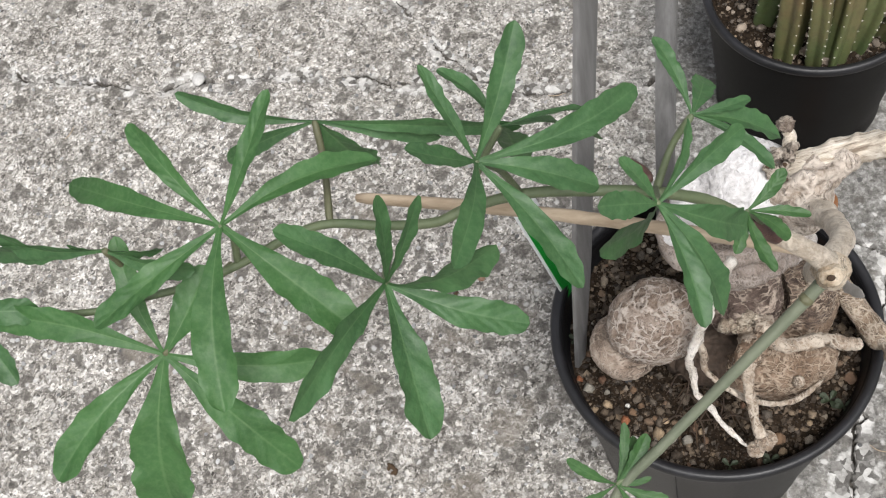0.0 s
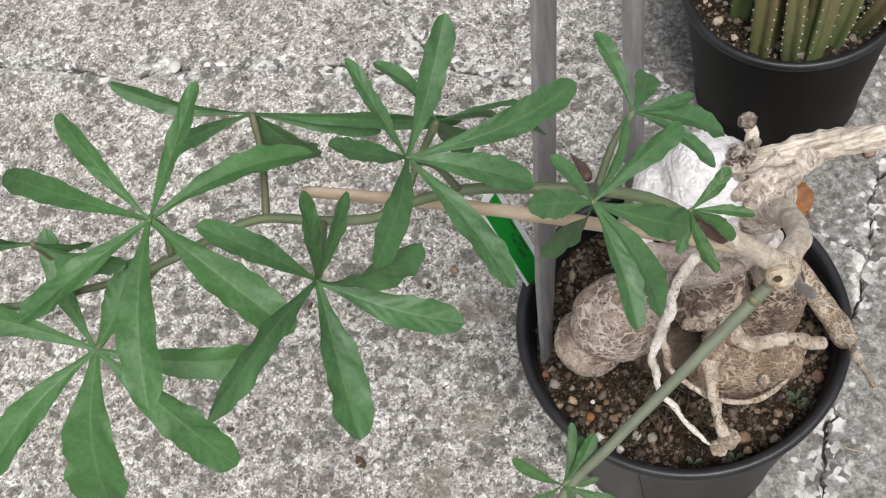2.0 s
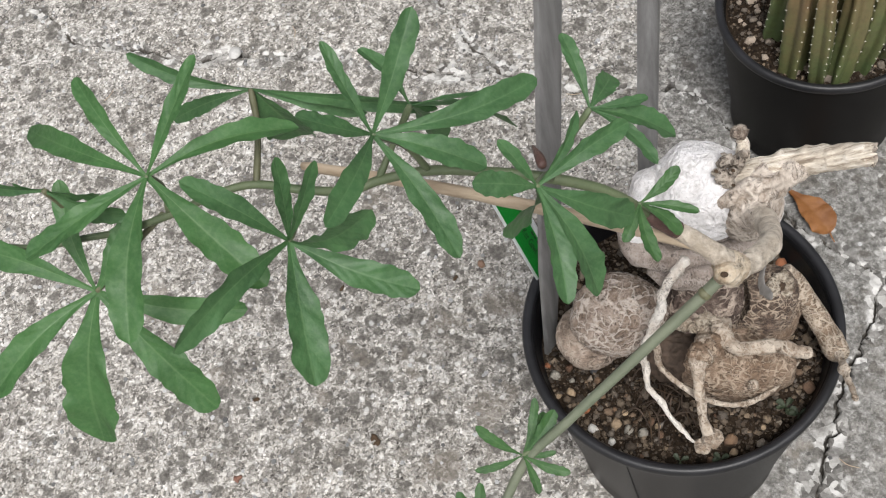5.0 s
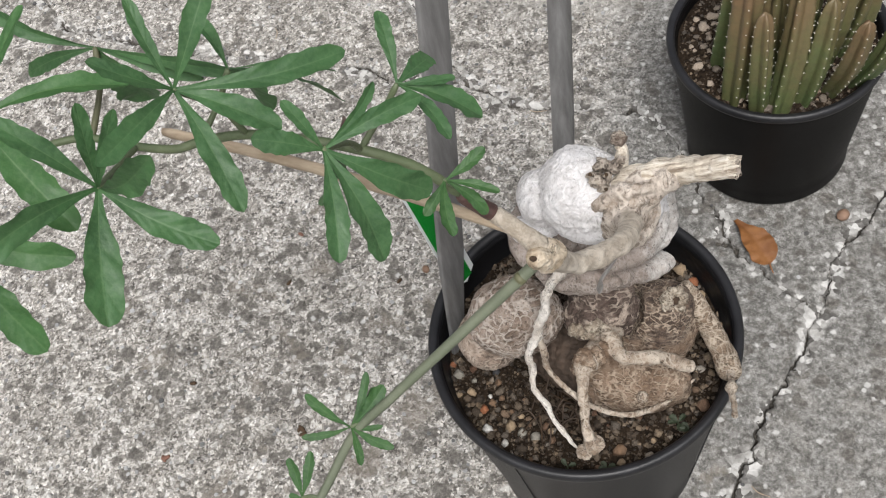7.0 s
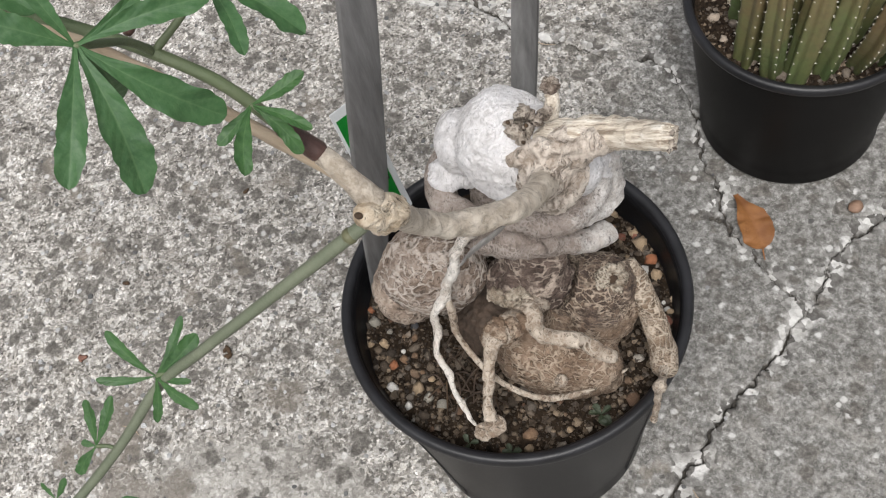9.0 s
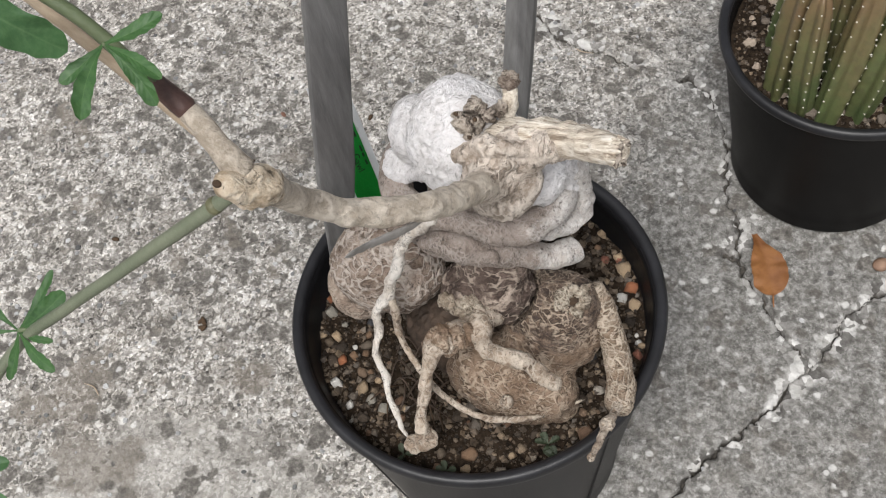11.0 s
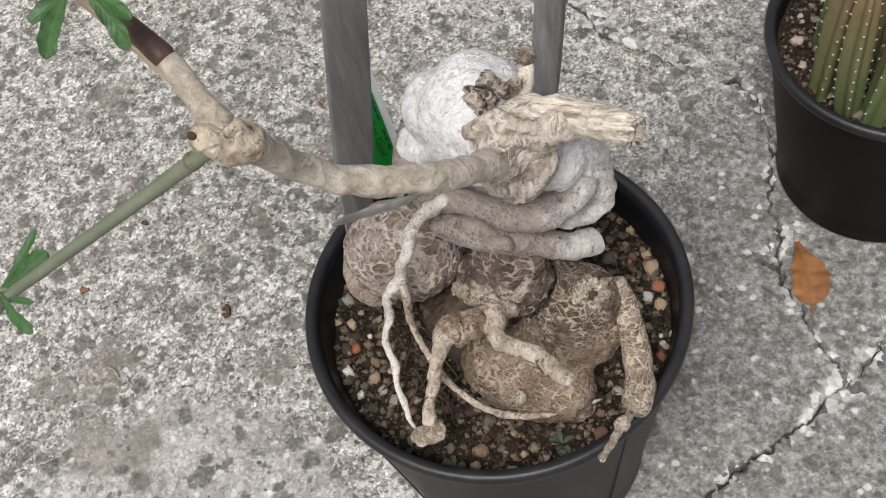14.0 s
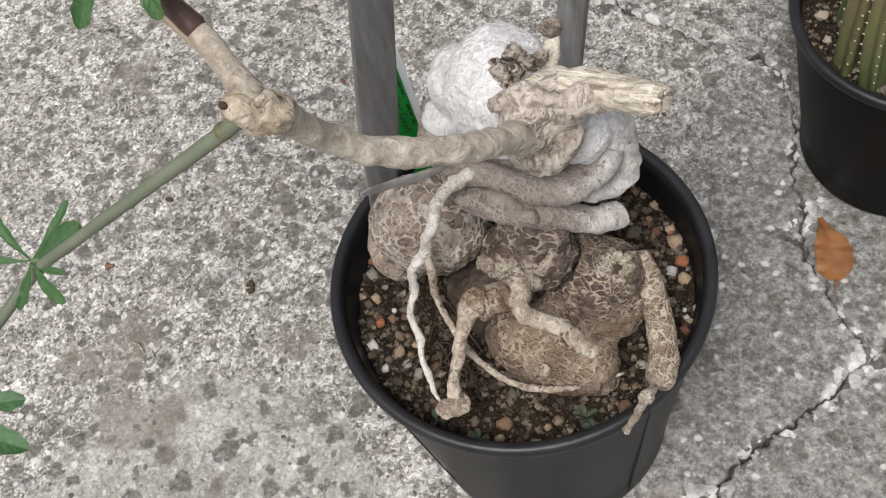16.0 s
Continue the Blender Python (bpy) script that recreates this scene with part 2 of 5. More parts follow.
def pebble_mix(name, island=False):
    m = Mat(name, 0.65)
    if island:
        r = m.n("NewGeometry").outputs["Random Per Island"]
    else:
        r = m.n("ObjectInfo").outputs["Random"]
    if island:
        r = m.math('MULTIPLY', r, island)
    col = m.ramp(r, (0.0, (0.03, 0.023, 0.018)), (0.18, (0.065, 0.05, 0.038)), (0.36, (0.12, 0.09, 0.064)), (0.5, (0.165, 0.125, 0.088)), (0.62, (0.13, 0.112, 0.095)),
                 (0.76, (0.22, 0.165, 0.112)), (0.85, (0.15, 0.085, 0.055)), (0.94, (0.3, 0.235, 0.165)), (1.0, (0.46, 0.43, 0.385)))
    col = m.mix(0.7, col, m.ramp(m.noise(420, 5), (0.35, 0.1), (0.68, 0.62)), 'OVERLAY')
    m.b.inputs["Specular IOR Level"].default_value = 0.25
    return m.done(col, m.noise(700, 4), 0.0005, 0.7)


def split_wood():
    """Dry straw-coloured wood with fibres along the stub."""
    m = Mat("split_dry_wood", 0.85)
    along = m.stretch((0.06, 1, 1), co=m.stretch((1, 1, 1), (0, radians(28), radians(3))))
    col = m.ramp(m.noise(520, 5, 0.7, along), (0.34, (0.27, 0.21, 0.155)), (0.46, (0.58, 0.51, 0.42)), (0.62, (0.8, 0.745, 0.665)))
    col = m.mix(0.4, col, m.ramp(m.noise(90, 4, 0.6), (0.35, 0.25), (0.65, 0.7)), 'OVERLAY')
    return m.done(col, m.noise(520, 5, 0.7, along), 0.0016, 1.0)


M_CONCRETE = concrete()
M_PALE = bark("pale_papery_bark", (0.69, 0.67, 0.65), (0.9, 0.89, 0.875), 150, 0.08, (0.86, 0.85, 0.84), (1, 1, 0.6), 0.85, 0.45, 0.45, relief=0.0009)
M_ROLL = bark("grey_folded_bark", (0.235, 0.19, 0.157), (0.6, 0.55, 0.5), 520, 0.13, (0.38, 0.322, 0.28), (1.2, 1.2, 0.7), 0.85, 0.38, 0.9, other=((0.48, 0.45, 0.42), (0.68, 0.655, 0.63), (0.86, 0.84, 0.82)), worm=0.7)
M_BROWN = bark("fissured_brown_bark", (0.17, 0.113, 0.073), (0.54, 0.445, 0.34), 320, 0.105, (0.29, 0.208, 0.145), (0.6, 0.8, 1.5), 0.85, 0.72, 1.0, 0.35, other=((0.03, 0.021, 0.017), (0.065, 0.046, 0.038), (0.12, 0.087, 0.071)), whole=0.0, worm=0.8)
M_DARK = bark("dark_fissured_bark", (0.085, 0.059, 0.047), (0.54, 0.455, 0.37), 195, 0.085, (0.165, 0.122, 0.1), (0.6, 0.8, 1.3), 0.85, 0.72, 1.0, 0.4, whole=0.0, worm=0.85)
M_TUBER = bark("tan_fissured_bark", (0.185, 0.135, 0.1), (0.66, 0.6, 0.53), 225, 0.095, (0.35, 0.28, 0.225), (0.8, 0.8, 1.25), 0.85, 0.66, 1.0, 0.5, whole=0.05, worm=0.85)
M_PLAIN = bark("smooth_tan_skin", (0.25, 0.19, 0.145), (0.6, 0.52, 0.43), 210, 0.09, (0.42, 0.335, 0.265), (1, 1, 1), 0.85, 0.6, 1.0, 0.6)
M_RING = bark("pale_ringed_root_skin", (0.2, 0.14, 0.092), (0.58, 0.5, 0.395), 420, 0.12, (0.38, 0.295, 0.215), (0.55, 0.55, 1.6), 0.85, 0.85, whole=0.08, worm=0.5)
M_ROOT = bark("dry_root_skin", (0.29, 0.215, 0.152), (0.66, 0.59, 0.49), 300, 0.13, (0.53, 0.455, 0.365), (1, 1, 0.5), 0.85, 0.65)
M_ROOT_PALE = bark("pale_dry_root_skin", (0.562, 0.499, 0.421), (0.846, 0.81, 0.736), 300, 0.12, (0.756, 0.722, 0.655), (1, 1, 0.5), 0.85, 0.5)
M_STUB = split_wood()
M_KNOB = bark("swollen_node_skin", (0.51, 0.399, 0.272), (0.855, 0.788, 0.665), 150, 0.1, (0.72, 0.63, 0.486), (0.6, 1, 0.5), 0.6, 0.6)
M_ARM = bark("grey_brown_old_stem", (0.46, 0.392, 0.305), (0.8, 0.735, 0.63), 90, 0.08, (0.66, 0.595, 0.495), (1, 1, 1), 0.5, 0.5, 0.45)
M_SCAR = bark("gnarled_grey_brown_scar", (0.15, 0.112, 0.088), (0.558, 0.495, 0.414), 420, 0.16, (0.45, 0.387, 0.315))
M_WART = bark("crusty_straw_scar", (0.19, 0.145, 0.1), (0.58, 0.52, 0.42), 420, 0.18, (0.42, 0.352, 0.268))
M_NECK = bark("gnarled_straw_bark", (0.34, 0.275, 0.215), (0.78, 0.71, 0.62), 240, 0.15, (0.58, 0.505, 0.425), (1, 0.6, 0.6), 0.85, 0.7, 0.9, other=((0.15, 0.118, 0.092), (0.27, 0.22, 0.178), (0.4, 0.338, 0.28)))
M_VINE = mottled("green_stem_skin", (0.0711, 0.101, 0.0486), (0.124, 0.15, 0.0786), 60, 0.5)
M_HANG = mottled("grey_green_stem_skin", (0.098, 0.116, 0.076), (0.15, 0.166, 0.115), 60, 0.5)
M_VINE_BROWN = mottled("brown_green_stem_skin", (0.0748, 0.0748, 0.0412), (0.127, 0.127, 0.0673), 60, 0.5)
M_PURPLE = mottled("purple_brown_stem_skin", (0.045, 0.02, 0.018), (0.12, 0.065, 0.05), 110, 0.5)
M_HOLE = mottled("dark_pith", (0.0262, 0.015, 0.00896), (0.0748, 0.0449, 0.0224), 200, 0.9)
M_LEAF = leaf_green("leaf_green", (0.034, 0.1, 0.034), (0.064, 0.168, 0.056), (0.18, 0.31, 0.13))
M_FRESH = leaf_green("fresh_leaf_green", (0.034, 0.11, 0.029), (0.062, 0.175, 0.048), (0.19, 0.32, 0.13))
M_WEED = leaf_green("dull_weed_green", (0.03, 0.045, 0.022), (0.055, 0.075, 0.04), (0.12, 0.15, 0.09))
M_YOUNG = leaf_green("young_leaf_green", (0.026, 0.082, 0.022), (0.05, 0.14, 0.038), (0.15, 0.28, 0.09))
M_PLASTIC = mottled("black_pot_plastic", (0.00262, 0.00262, 0.00299), (0.00673, 0.00673, 0.00786), 25, 0.42, 0.0, 900, 0.0002)
M_PLASTIC.node_tree.nodes["Principled BSDF"].inputs["Specular IOR Level"].default_value = 0.32
M_PLASTIC_DULL = mottled("dull_black_plastic", (0.0022, 0.002, 0.0021), (0.0055, 0.005, 0.005), 30, 0.5, 0.0, 900, 0.0002)
M_PLASTIC_DULL.node_tree.nodes["Principled BSDF"].inputs["Specular IOR Level"].default_value = 0.16
# Same black plastic coloured lighter, for the light the rim catches.
M_RIM = mottled("lit_rim_black_plastic", (0.006, 0.006, 0.007), (0.015, 0.015, 0.018), 60, 0.45, 0.0, 900, 0.0002)
M_SOIL = mottled("dark_potting_soil", (0.003, 0.0022, 0.0015), (0.038, 0.026, 0.017), 420, 0.95, 0.0, 900, 0.0014)
M_SOIL.node_tree.nodes["Principled BSDF"].inputs["Specular IOR Level"].default_value = 0.12
M_PEBBLE = pebble_mix("pebble_colours")
M_PALE_PEBBLE = mottled("pale_tan_pebble", (0.164, 0.127, 0.0974), (0.374, 0.314, 0.254), 90, 0.6, per_object=0.55)
M_GRIT = pebble_mix("grit_colours", 0.42)
M_GRAVEL = pebble_mix("gravel_colours", 0.78)
M_STEEL = mottled("dull_galvanised_steel", (0.135, 0.133, 0.133), (0.245, 0.243, 0.243), 55, 0.45, 0.35, 350, 0.0002, (3, 3, 0.4))
M_STAKE = mottled("split_bamboo", (0.27, 0.202, 0.135), (0.464, 0.374, 0.277), 90, 0.65, stretch=(0.2, 2, 2))
M_CARD = mottled("white_label_plastic", (0.539, 0.553, 0.561), (0.613, 0.628, 0.636), 40, 0.4)
M_GREEN = mottled("green_label_print", (0.00299, 0.15, 0.0164), (0.00599, 0.202, 0.0239), 60, 0.4)
M_INK = mottled("black_ink", (0.00599, 0.00896, 0.00599), (0.015, 0.0187, 0.015), 60, 0.5)
M_DRYLEAF = mottled("dry_orange_brown_leaf", (0.15, 0.0561, 0.0164), (0.254, 0.112, 0.0374), 70, 0.55)
M_DRYBIT = mottled("reddish_dry_scale", (0.104, 0.0449, 0.0299), (0.195, 0.0974, 0.0673), 200, 0.7)
M_TOOTH = mottled("white_tooth", (0.449, 0.419, 0.359), (0.599, 0.569, 0.509), 300)
M_STONE = mottled("brown_pebble", (0.15, 0.0896, 0.0599), (0.262, 0.164, 0.112), 250, 0.7)
M_CHIP = mottled("pale_stone_chip", (0.337, 0.329, 0.314), (0.561, 0.553, 0.539), 150, 0.8)
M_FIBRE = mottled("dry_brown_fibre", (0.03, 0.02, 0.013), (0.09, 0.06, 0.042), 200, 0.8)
M_HUSK = mottled("grey_dry_bark_flake", (0.224, 0.21, 0.195), (0.374, 0.359, 0.345), 120, 0.7)


def cactus_skin():
    m = Mat("ribbed_succulent_skin", 0.5)
    z = m.n("SeparateXYZ", Vector=m.co).outputs[2]
    up = m.math('ADD', m.math('MULTIPLY', m.math('SUBTRACT', z, 0.1), 9.0), m.math('MULTIPLY', m.math('SUBTRACT', m.noise(60, 4), 0.5), 1.1))
    tint = m.math('ADD', up, m.math('MULTIPLY', m.math('SUBTRACT', m.n("ObjectInfo").outputs["Random"], 0.5), 0.5))
    col = m.ramp(tint, (0.0, (0.078, 0.112, 0.042)), (0.35, (0.1, 0.112, 0.044)), (0.65, (0.12, 0.102, 0.046)), (1.0, (0.155, 0.1, 0.052)))
    col = m.mix(m.math('MULTIPLY', m.ramp(m.noise(300, 4), (0.45, 0.0), (0.7, 1.0)), 0.35), col, (0.06, 0.05, 0.03))
    return m.done(col, m.noise(300, 4), 0.0007, 0.6)


M_CACTUS = cactus_skin()


# ---- mesh helpers ----
def group_of(name, label, category, group="", kind="", at=(0, 0, 0)):
    ob = new(name)
    ob.location = at
    ob.empty_display_size = 0.02
    return tagged(ob, label, category, group, kind)


def mesh_of(name, verts, faces, mat, smooth=True):
    me = bpy.data.meshes.new(name)
    me.from_pydata([tuple(v) for v in verts], [], faces)
    me.materials.append(mat)
    me.polygons.foreach_set("use_smooth", [smooth] * len(me.polygons))
    me.update()
    return me


def part(name, geo, mat, parent=None, label="", smooth=True):
    """One mesh object from (verts, faces) or a mesh, under its thing or part; all places are in the world's frame."""
    me = geo if isinstance(geo, bpy.types.Mesh) else mesh_of(name, geo[0], geo[1], mat, smooth)
    ob = new(name, me)
    if parent is not None:
        ob.parent = parent
        if parent.parent is None:
            ob.matrix_parent_inverse = Matrix.Translation(-parent.location)
    return tagged(ob, label)


def join(*geos):
    verts, faces = [], []
    for v, f in geos:
        k = len(verts)
        verts += list(v)
        faces += [tuple(i + k for i in q) for q in f]
    return verts, faces


def spline(points, n):
    """n places along a smooth curve through rows of numbers."""
    p = np.array(points, float)
    seg = np.r_[0, np.cumsum(np.linalg.norm(np.diff(p[:, :3], axis=0), axis=1) + 1e-9)]
    out = []
    q = np.vstack([2 * p[0] - p[1], p, 2 * p[-1] - p[-2]])
    for s in np.linspace(0, seg[-1], n):
        i = min(int(np.searchsorted(seg, s, side='right')) - 1, len(p) - 2)
        t = (s - seg[i]) / (seg[i + 1] - seg[i])
        a, b, c, d = q[i:i + 4]
        out.append(0.5 * (2 * b + (c - a) * t + (2 * a - 5 * b + 4 * c - d) * t * t + (3 * b - a - 3 * c + d) * t ** 3))
    return np.array(out)


def tube(points, n=24, seg=12, rough=0.0, scale=120.0, flat=1.0, seed=0.0, rings=0.0):
    """A limb along rows of x, y, z, radius, with an uneven skin and rounded ends."""
    path = spline(points, n)
    verts, faces = [], []
    side = None
    for i, row in enumerate(path):
        ahead = Vector(path[min(i + 1, n - 1)][:3] - path[max(i - 1, 0)][:3]).normalized()
        side = (Vector((0.31, 0.17, 0.93)) if side is None else side)
        side = (side - ahead * side.dot(ahead)).normalized()
        over = ahead.cross(side)
        r = max(row[3], 1e-4)
        if i in (0, n - 1):
            r *= 0.72
        r *= 1 + rings * math.sin(i * 2.4 + seed)
        for k in range(seg):
            a = 2 * math.pi * k / seg
            d = side * math.cos(a) + over * math.sin(a) * flat
            at = Vector(row[:3]) + d * r
            if rough:
                at += d * r * rough * noise.fractal(at * scale + Vector((seed, seed * 1.7, 0)), 1.0, 2.0, 3)
            verts.append(at)
    for i in range(n - 1):
        for k in range(seg):
            a, b = i * seg + k, i * seg + (k + 1) % seg
            faces.append((a, b, b + seg, a + seg))
    for ring, c in ((0, path[0]), (n - 1, path[-1])):
        way = Vector(c[:3] - path[1 if ring == 0 else n - 2][:3]).normalized()
        verts.append(Vector(c[:3]) + way * c[3] * 0.35)
        m = len(verts) - 1
        for k in range(seg):
            a, b = ring * seg + k, ring * seg + (k + 1) % seg
            faces.append((m, b, a) if ring == 0 else (m, a, b))
    return verts, faces


def lump(at, size, rot=(0, 0, 0), rough=0.12, scale=45.0, seed=0.0, rows=110, cols=156, fine=0.055, dents=()):
    """A swollen, uneven body: an ellipsoid with two scales of relief; dents are places pressed in, with width and depth."""
    e = Euler([radians(a) for a in rot]).to_matrix()
    verts, faces = [], []
    for i in range(rows + 1):
        p = math.pi * i / rows
        for k in range(cols):
            q = 2 * math.pi * k / cols
            d = Vector((math.sin(p) * math.cos(q), math.sin(p) * math.sin(q), math.cos(p)))
            v = Vector((d.x * size[0], d.y * size[1], d.z * size[2]))
            w = v + Vector(at)
            off = rough * noise.fractal(w * scale + Vector((seed, 3.1 * seed, 0)), 1.0, 2.0, 2) + fine * (noise.ridged_multi_fractal(w * scale * 4.5 + Vector((0, 0, 6 * noise.noise(w * scale))), 0.8, 2.2, 5, 1.0, 2.0) - 1.0)
            v = e @ (v * (1 + off)) + Vector(at)
            for place, wide, deep in dents:
                gap = (v - Vector(place)).length
                if gap < wide:
                    v -= (v - Vector(at)).normalized() * deep * (1 - (gap / wide) ** 2) ** 2
            verts.append(v)
    for i in range(rows):
        for k in range(cols):
            a, b = i * cols + k, i * cols + (k + 1) % cols
            faces.append((a, a + cols, b + cols, b))
    return verts, faces


def ellipsoid(at, size, rot=(0, 0, 0)):
    """Distance to an ellipsoid, as a function of places."""
    e = np.array(Euler([radians(a) for a in rot]).to_matrix())
    s = np.array(size)

    def dist(p):
        q = (p - np.array(at)) @ e
        k, g = np.linalg.norm(q / s, axis=-1), np.linalg.norm(q / (s * s), axis=-1)
        return k * (k - 1) / np.maximum(g, 1e-6)
    return dist


def limb(points, n=16):
    """Distance to a limb along rows of x, y, z, radius."""
    rows = spline(points, n)

    def dist(p):
        best = np.full(p.shape[:-1], 9.0)
        for a, b in zip(rows, rows[1:]):
            d = b[:3] - a[:3]
            t = np.clip(((p - a[:3]) @ d) / max(d @ d, 1e-12), 0, 1)
            best = np.minimum(best, np.linalg.norm(p - a[:3] - t[..., None] * d, axis=-1) - (a[3] + (b[3] - a[3]) * t))
        return best
    return dist


def meld(soft, *forms):
    """Forms grown together, with a crease as soft as given."""
    def dist(p):
        d = forms[0](p)
        for f in forms[1:]:
            e = f(p)
            h = np.clip(0.5 + 0.5 * (e - d) / soft, 0, 1)
            d = e * (1 - h) + d * h - soft * h * (1 - h)
        return d
    return dist


def cut(form, soft, *tools):
    """A form with other forms pressed out of it."""
    def dist(p):
        d = form(p)
        for f in tools:
            e = -f(p)
            h = np.clip(0.5 - 0.5 * (e - d) / soft, 0, 1)
            d = e * (1 - h) + d * h + soft * h * (1 - h)
        return d
    return dist


def sculpt(dist, lo, hi, step=0.0007, rough=0.0012, scale=55.0, fine=0.0007, ridge=230.0, seed=0.0):
    """A skin over a distance function, with two scales of relief along its normals."""
    axes = [np.arange(a, b, step) for a, b in zip(lo, hi)]
    d = dist(np.stack(np.meshgrid(*axes, indexing='ij'), -1))
    within = d < 0
    n = [k - 1 for k in d.shape]
    corner = [(i, j, k) for i in (0, 1) for j in (0, 1) for k in (0, 1)]

    def part_of(a, c):
        return a[c[0]:c[0] + n[0], c[1]:c[1] + n[1], c[2]:c[2] + n[2]]

    full = sum(part_of(within, c).astype(int) for c in corner)
    live = (full > 0) & (full < 8)
    total, hits = np.zeros((*n, 3)), np.zeros(n)
    for c in corner:
        for axis in range(3):
            if c[axis] == 0:
                e = tuple(1 if q == axis else c[q] for q in range(3))
                da, db = part_of(d, c), part_of(d, e)
                over = (da < 0) != (db < 0)
                t = np.where(over, da / np.where(over, da - db, 1.0), 0.0)
                for q in range(3):
                    total[..., q] += over * (c[q] + (t if q == axis else 0.0))
                hits += over
    index = np.full(n, -1)
    index[live] = np.arange(live.sum())
    at = np.argwhere(live) + total[live] / hits[live][:, None]
    p = np.array(lo) + at * step
    faces = []
    for axis in range(3):
        u, v = (axis + 1) % 3, (axis + 2) % 3
        first = [slice(0, None)] * 3
        last = [slice(0, None)] * 3
        first[axis], last[axis] = slice(0, -1), slice(1, None)
        a, b = within[tuple(first)], within[tuple(last)]
        for cell in np.argwhere(a != b):
            if 0 < cell[u] < n[u] and 0 < cell[v] < n[v]:
                quad = []
                for du, dv in ((1, 1), (0, 1), (0, 0), (1, 0)):
                    w = cell.copy()
                    w[u] -= du
                    w[v] -= dv
                    quad.append(int(index[tuple(w)]))
                faces.append(tuple(quad) if a[tuple(cell)] else tuple(quad[::-1]))
    h = step * 0.5
    grad = np.stack([dist(p + np.eye(3)[q] * h) - dist(p - np.eye(3)[q] * h) for q in range(3)], -1)
    grad /= np.maximum(np.linalg.norm(grad, axis=-1, keepdims=True), 1e-9)
    verts = []
    for place, way in zip(p, grad):
        w = Vector(place)
        off = rough * noise.fractal(w * scale + Vector((seed, 3.1 * seed, 0)), 1.0, 2.0, 3) + fine * (noise.ridged_multi_fractal(w * ridge + Vector((0, seed, 5 * noise.noise(w * 60))), 0.8, 2.2, 4, 1.0, 2.0) - 1.0)
        verts.append(w + Vector(way) * off)
    return verts, faces


def retone(ob, rule):
    """How far each place takes the bark's other tone, from a rule on places."""
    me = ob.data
    me.attributes.new("retoned", 'FLOAT', 'POINT').data.foreach_set("value", [float(rule(v.co)) for v in me.vertices])
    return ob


def lathe(profile, seg=96):
    verts, faces = [], []
    for r, z in profile:
        verts += [(r * math.cos(2 * math.pi * k / seg), r * math.sin(2 * math.pi * k / seg), z) for k in range(seg)]
    for i in range(len(profile) - 1):
        for k in range(seg):
            a, b = i * seg + k, i * seg + (k + 1) % seg
            faces.append((a, b, b + seg, a + seg))
    return verts, faces


def moved(geo, by):
    return [Vector(v) + Vector(by) for v in geo[0]], geo[1]


def pebble_mesh(name, mat, seed, seg=8, rows=4):
    rnd = random.Random(seed)
    verts, faces = [Vector((0, 0, 1))], []
    for i in range(1, rows):
        for k in range(seg):
            p, q = math.pi * i / rows, 2 * math.pi * (k + 0.5 * (i % 2)) / seg
            verts.append(Vector((math.sin(p) * math.cos(q), math.sin(p) * math.sin(q), math.cos(p))) * rnd.uniform(0.62, 1.22))
    verts.append(Vector((0, 0, -1)))
    for k in range(seg):
        faces.append((0, 1 + k, 1 + (k + 1) % seg))
        last = 1 + (rows - 2) * seg
        faces.append((len(verts) - 1, last + (k + 1) % seg, last + k))
    for i in range(rows - 2):
        for k in range(seg):
            a, b = 1 + i * seg + k, 1 + i * seg + (k + 1) % seg
            faces.append((a, a + seg, b + seg, b))
    return mesh_of(name, verts, faces, mat)


# ---- ground ----
# centre lines of the cracks on the ground
LONG_CRACK = [(-0.7, 0.47), (-0.56, 0.385), (-0.524, 0.354), (-0.49, 0.323), (-0.43, 0.312), (-0.38, 0.299), (-0.352, 0.308), (-0.307, 0.303), (-0.263, 0.302), (-0.22, 0.294), (-0.185, 0.283), (-0.143, 0.285), (-0.118, 0.277), (-0.095, 0.264), (-0.061, 0.263), (-0.024, 0.261), (-0.003, 0.266), (0.014, 0.257), (0.031, 0.237), (0.044, 0.205), (0.053, 0.188), (0.065, 0.174), (0.074, 0.154), (0.087, 0.14), (0.1, 0.131), (0.113, 0.117), (0.13, 0.109)]
SIDE_CRACK = [(0.34, 0.52), (0.26, 0.36), (0.2, 0.26), (0.172, 0.208), (0.158, 0.177), (0.143, 0.152), (0.137, 0.13), (0.131, 0.108), (0.127, 0.095), (0.121, 0.078), (0.114, 0.058), (0.106, 0.037), (0.1, 0.022), (0.091, -0.004), (0.083, -0.035), (0.072, -0.08), (0.06, -0.14), (0.02, -0.3)]
FINE_CRACK = [(-0.125, 0.277), (-0.16, 0.31), (-0.2, 0.38)]
SPUR_CRACK = [(0.078, 0.15), (0.071, 0.156), (0.063, 0.155)]
CRACKS = [(LONG_CRACK, 0.0009, 0.005), (SIDE_CRACK, 0.0008, 0.006), (FINE_CRACK, 0.0006, 0.002), (SPUR_CRACK, 0.0016, 0.004)]  # with half width and depth
TABLE = np.random.default_rng(4).random((256, 256))


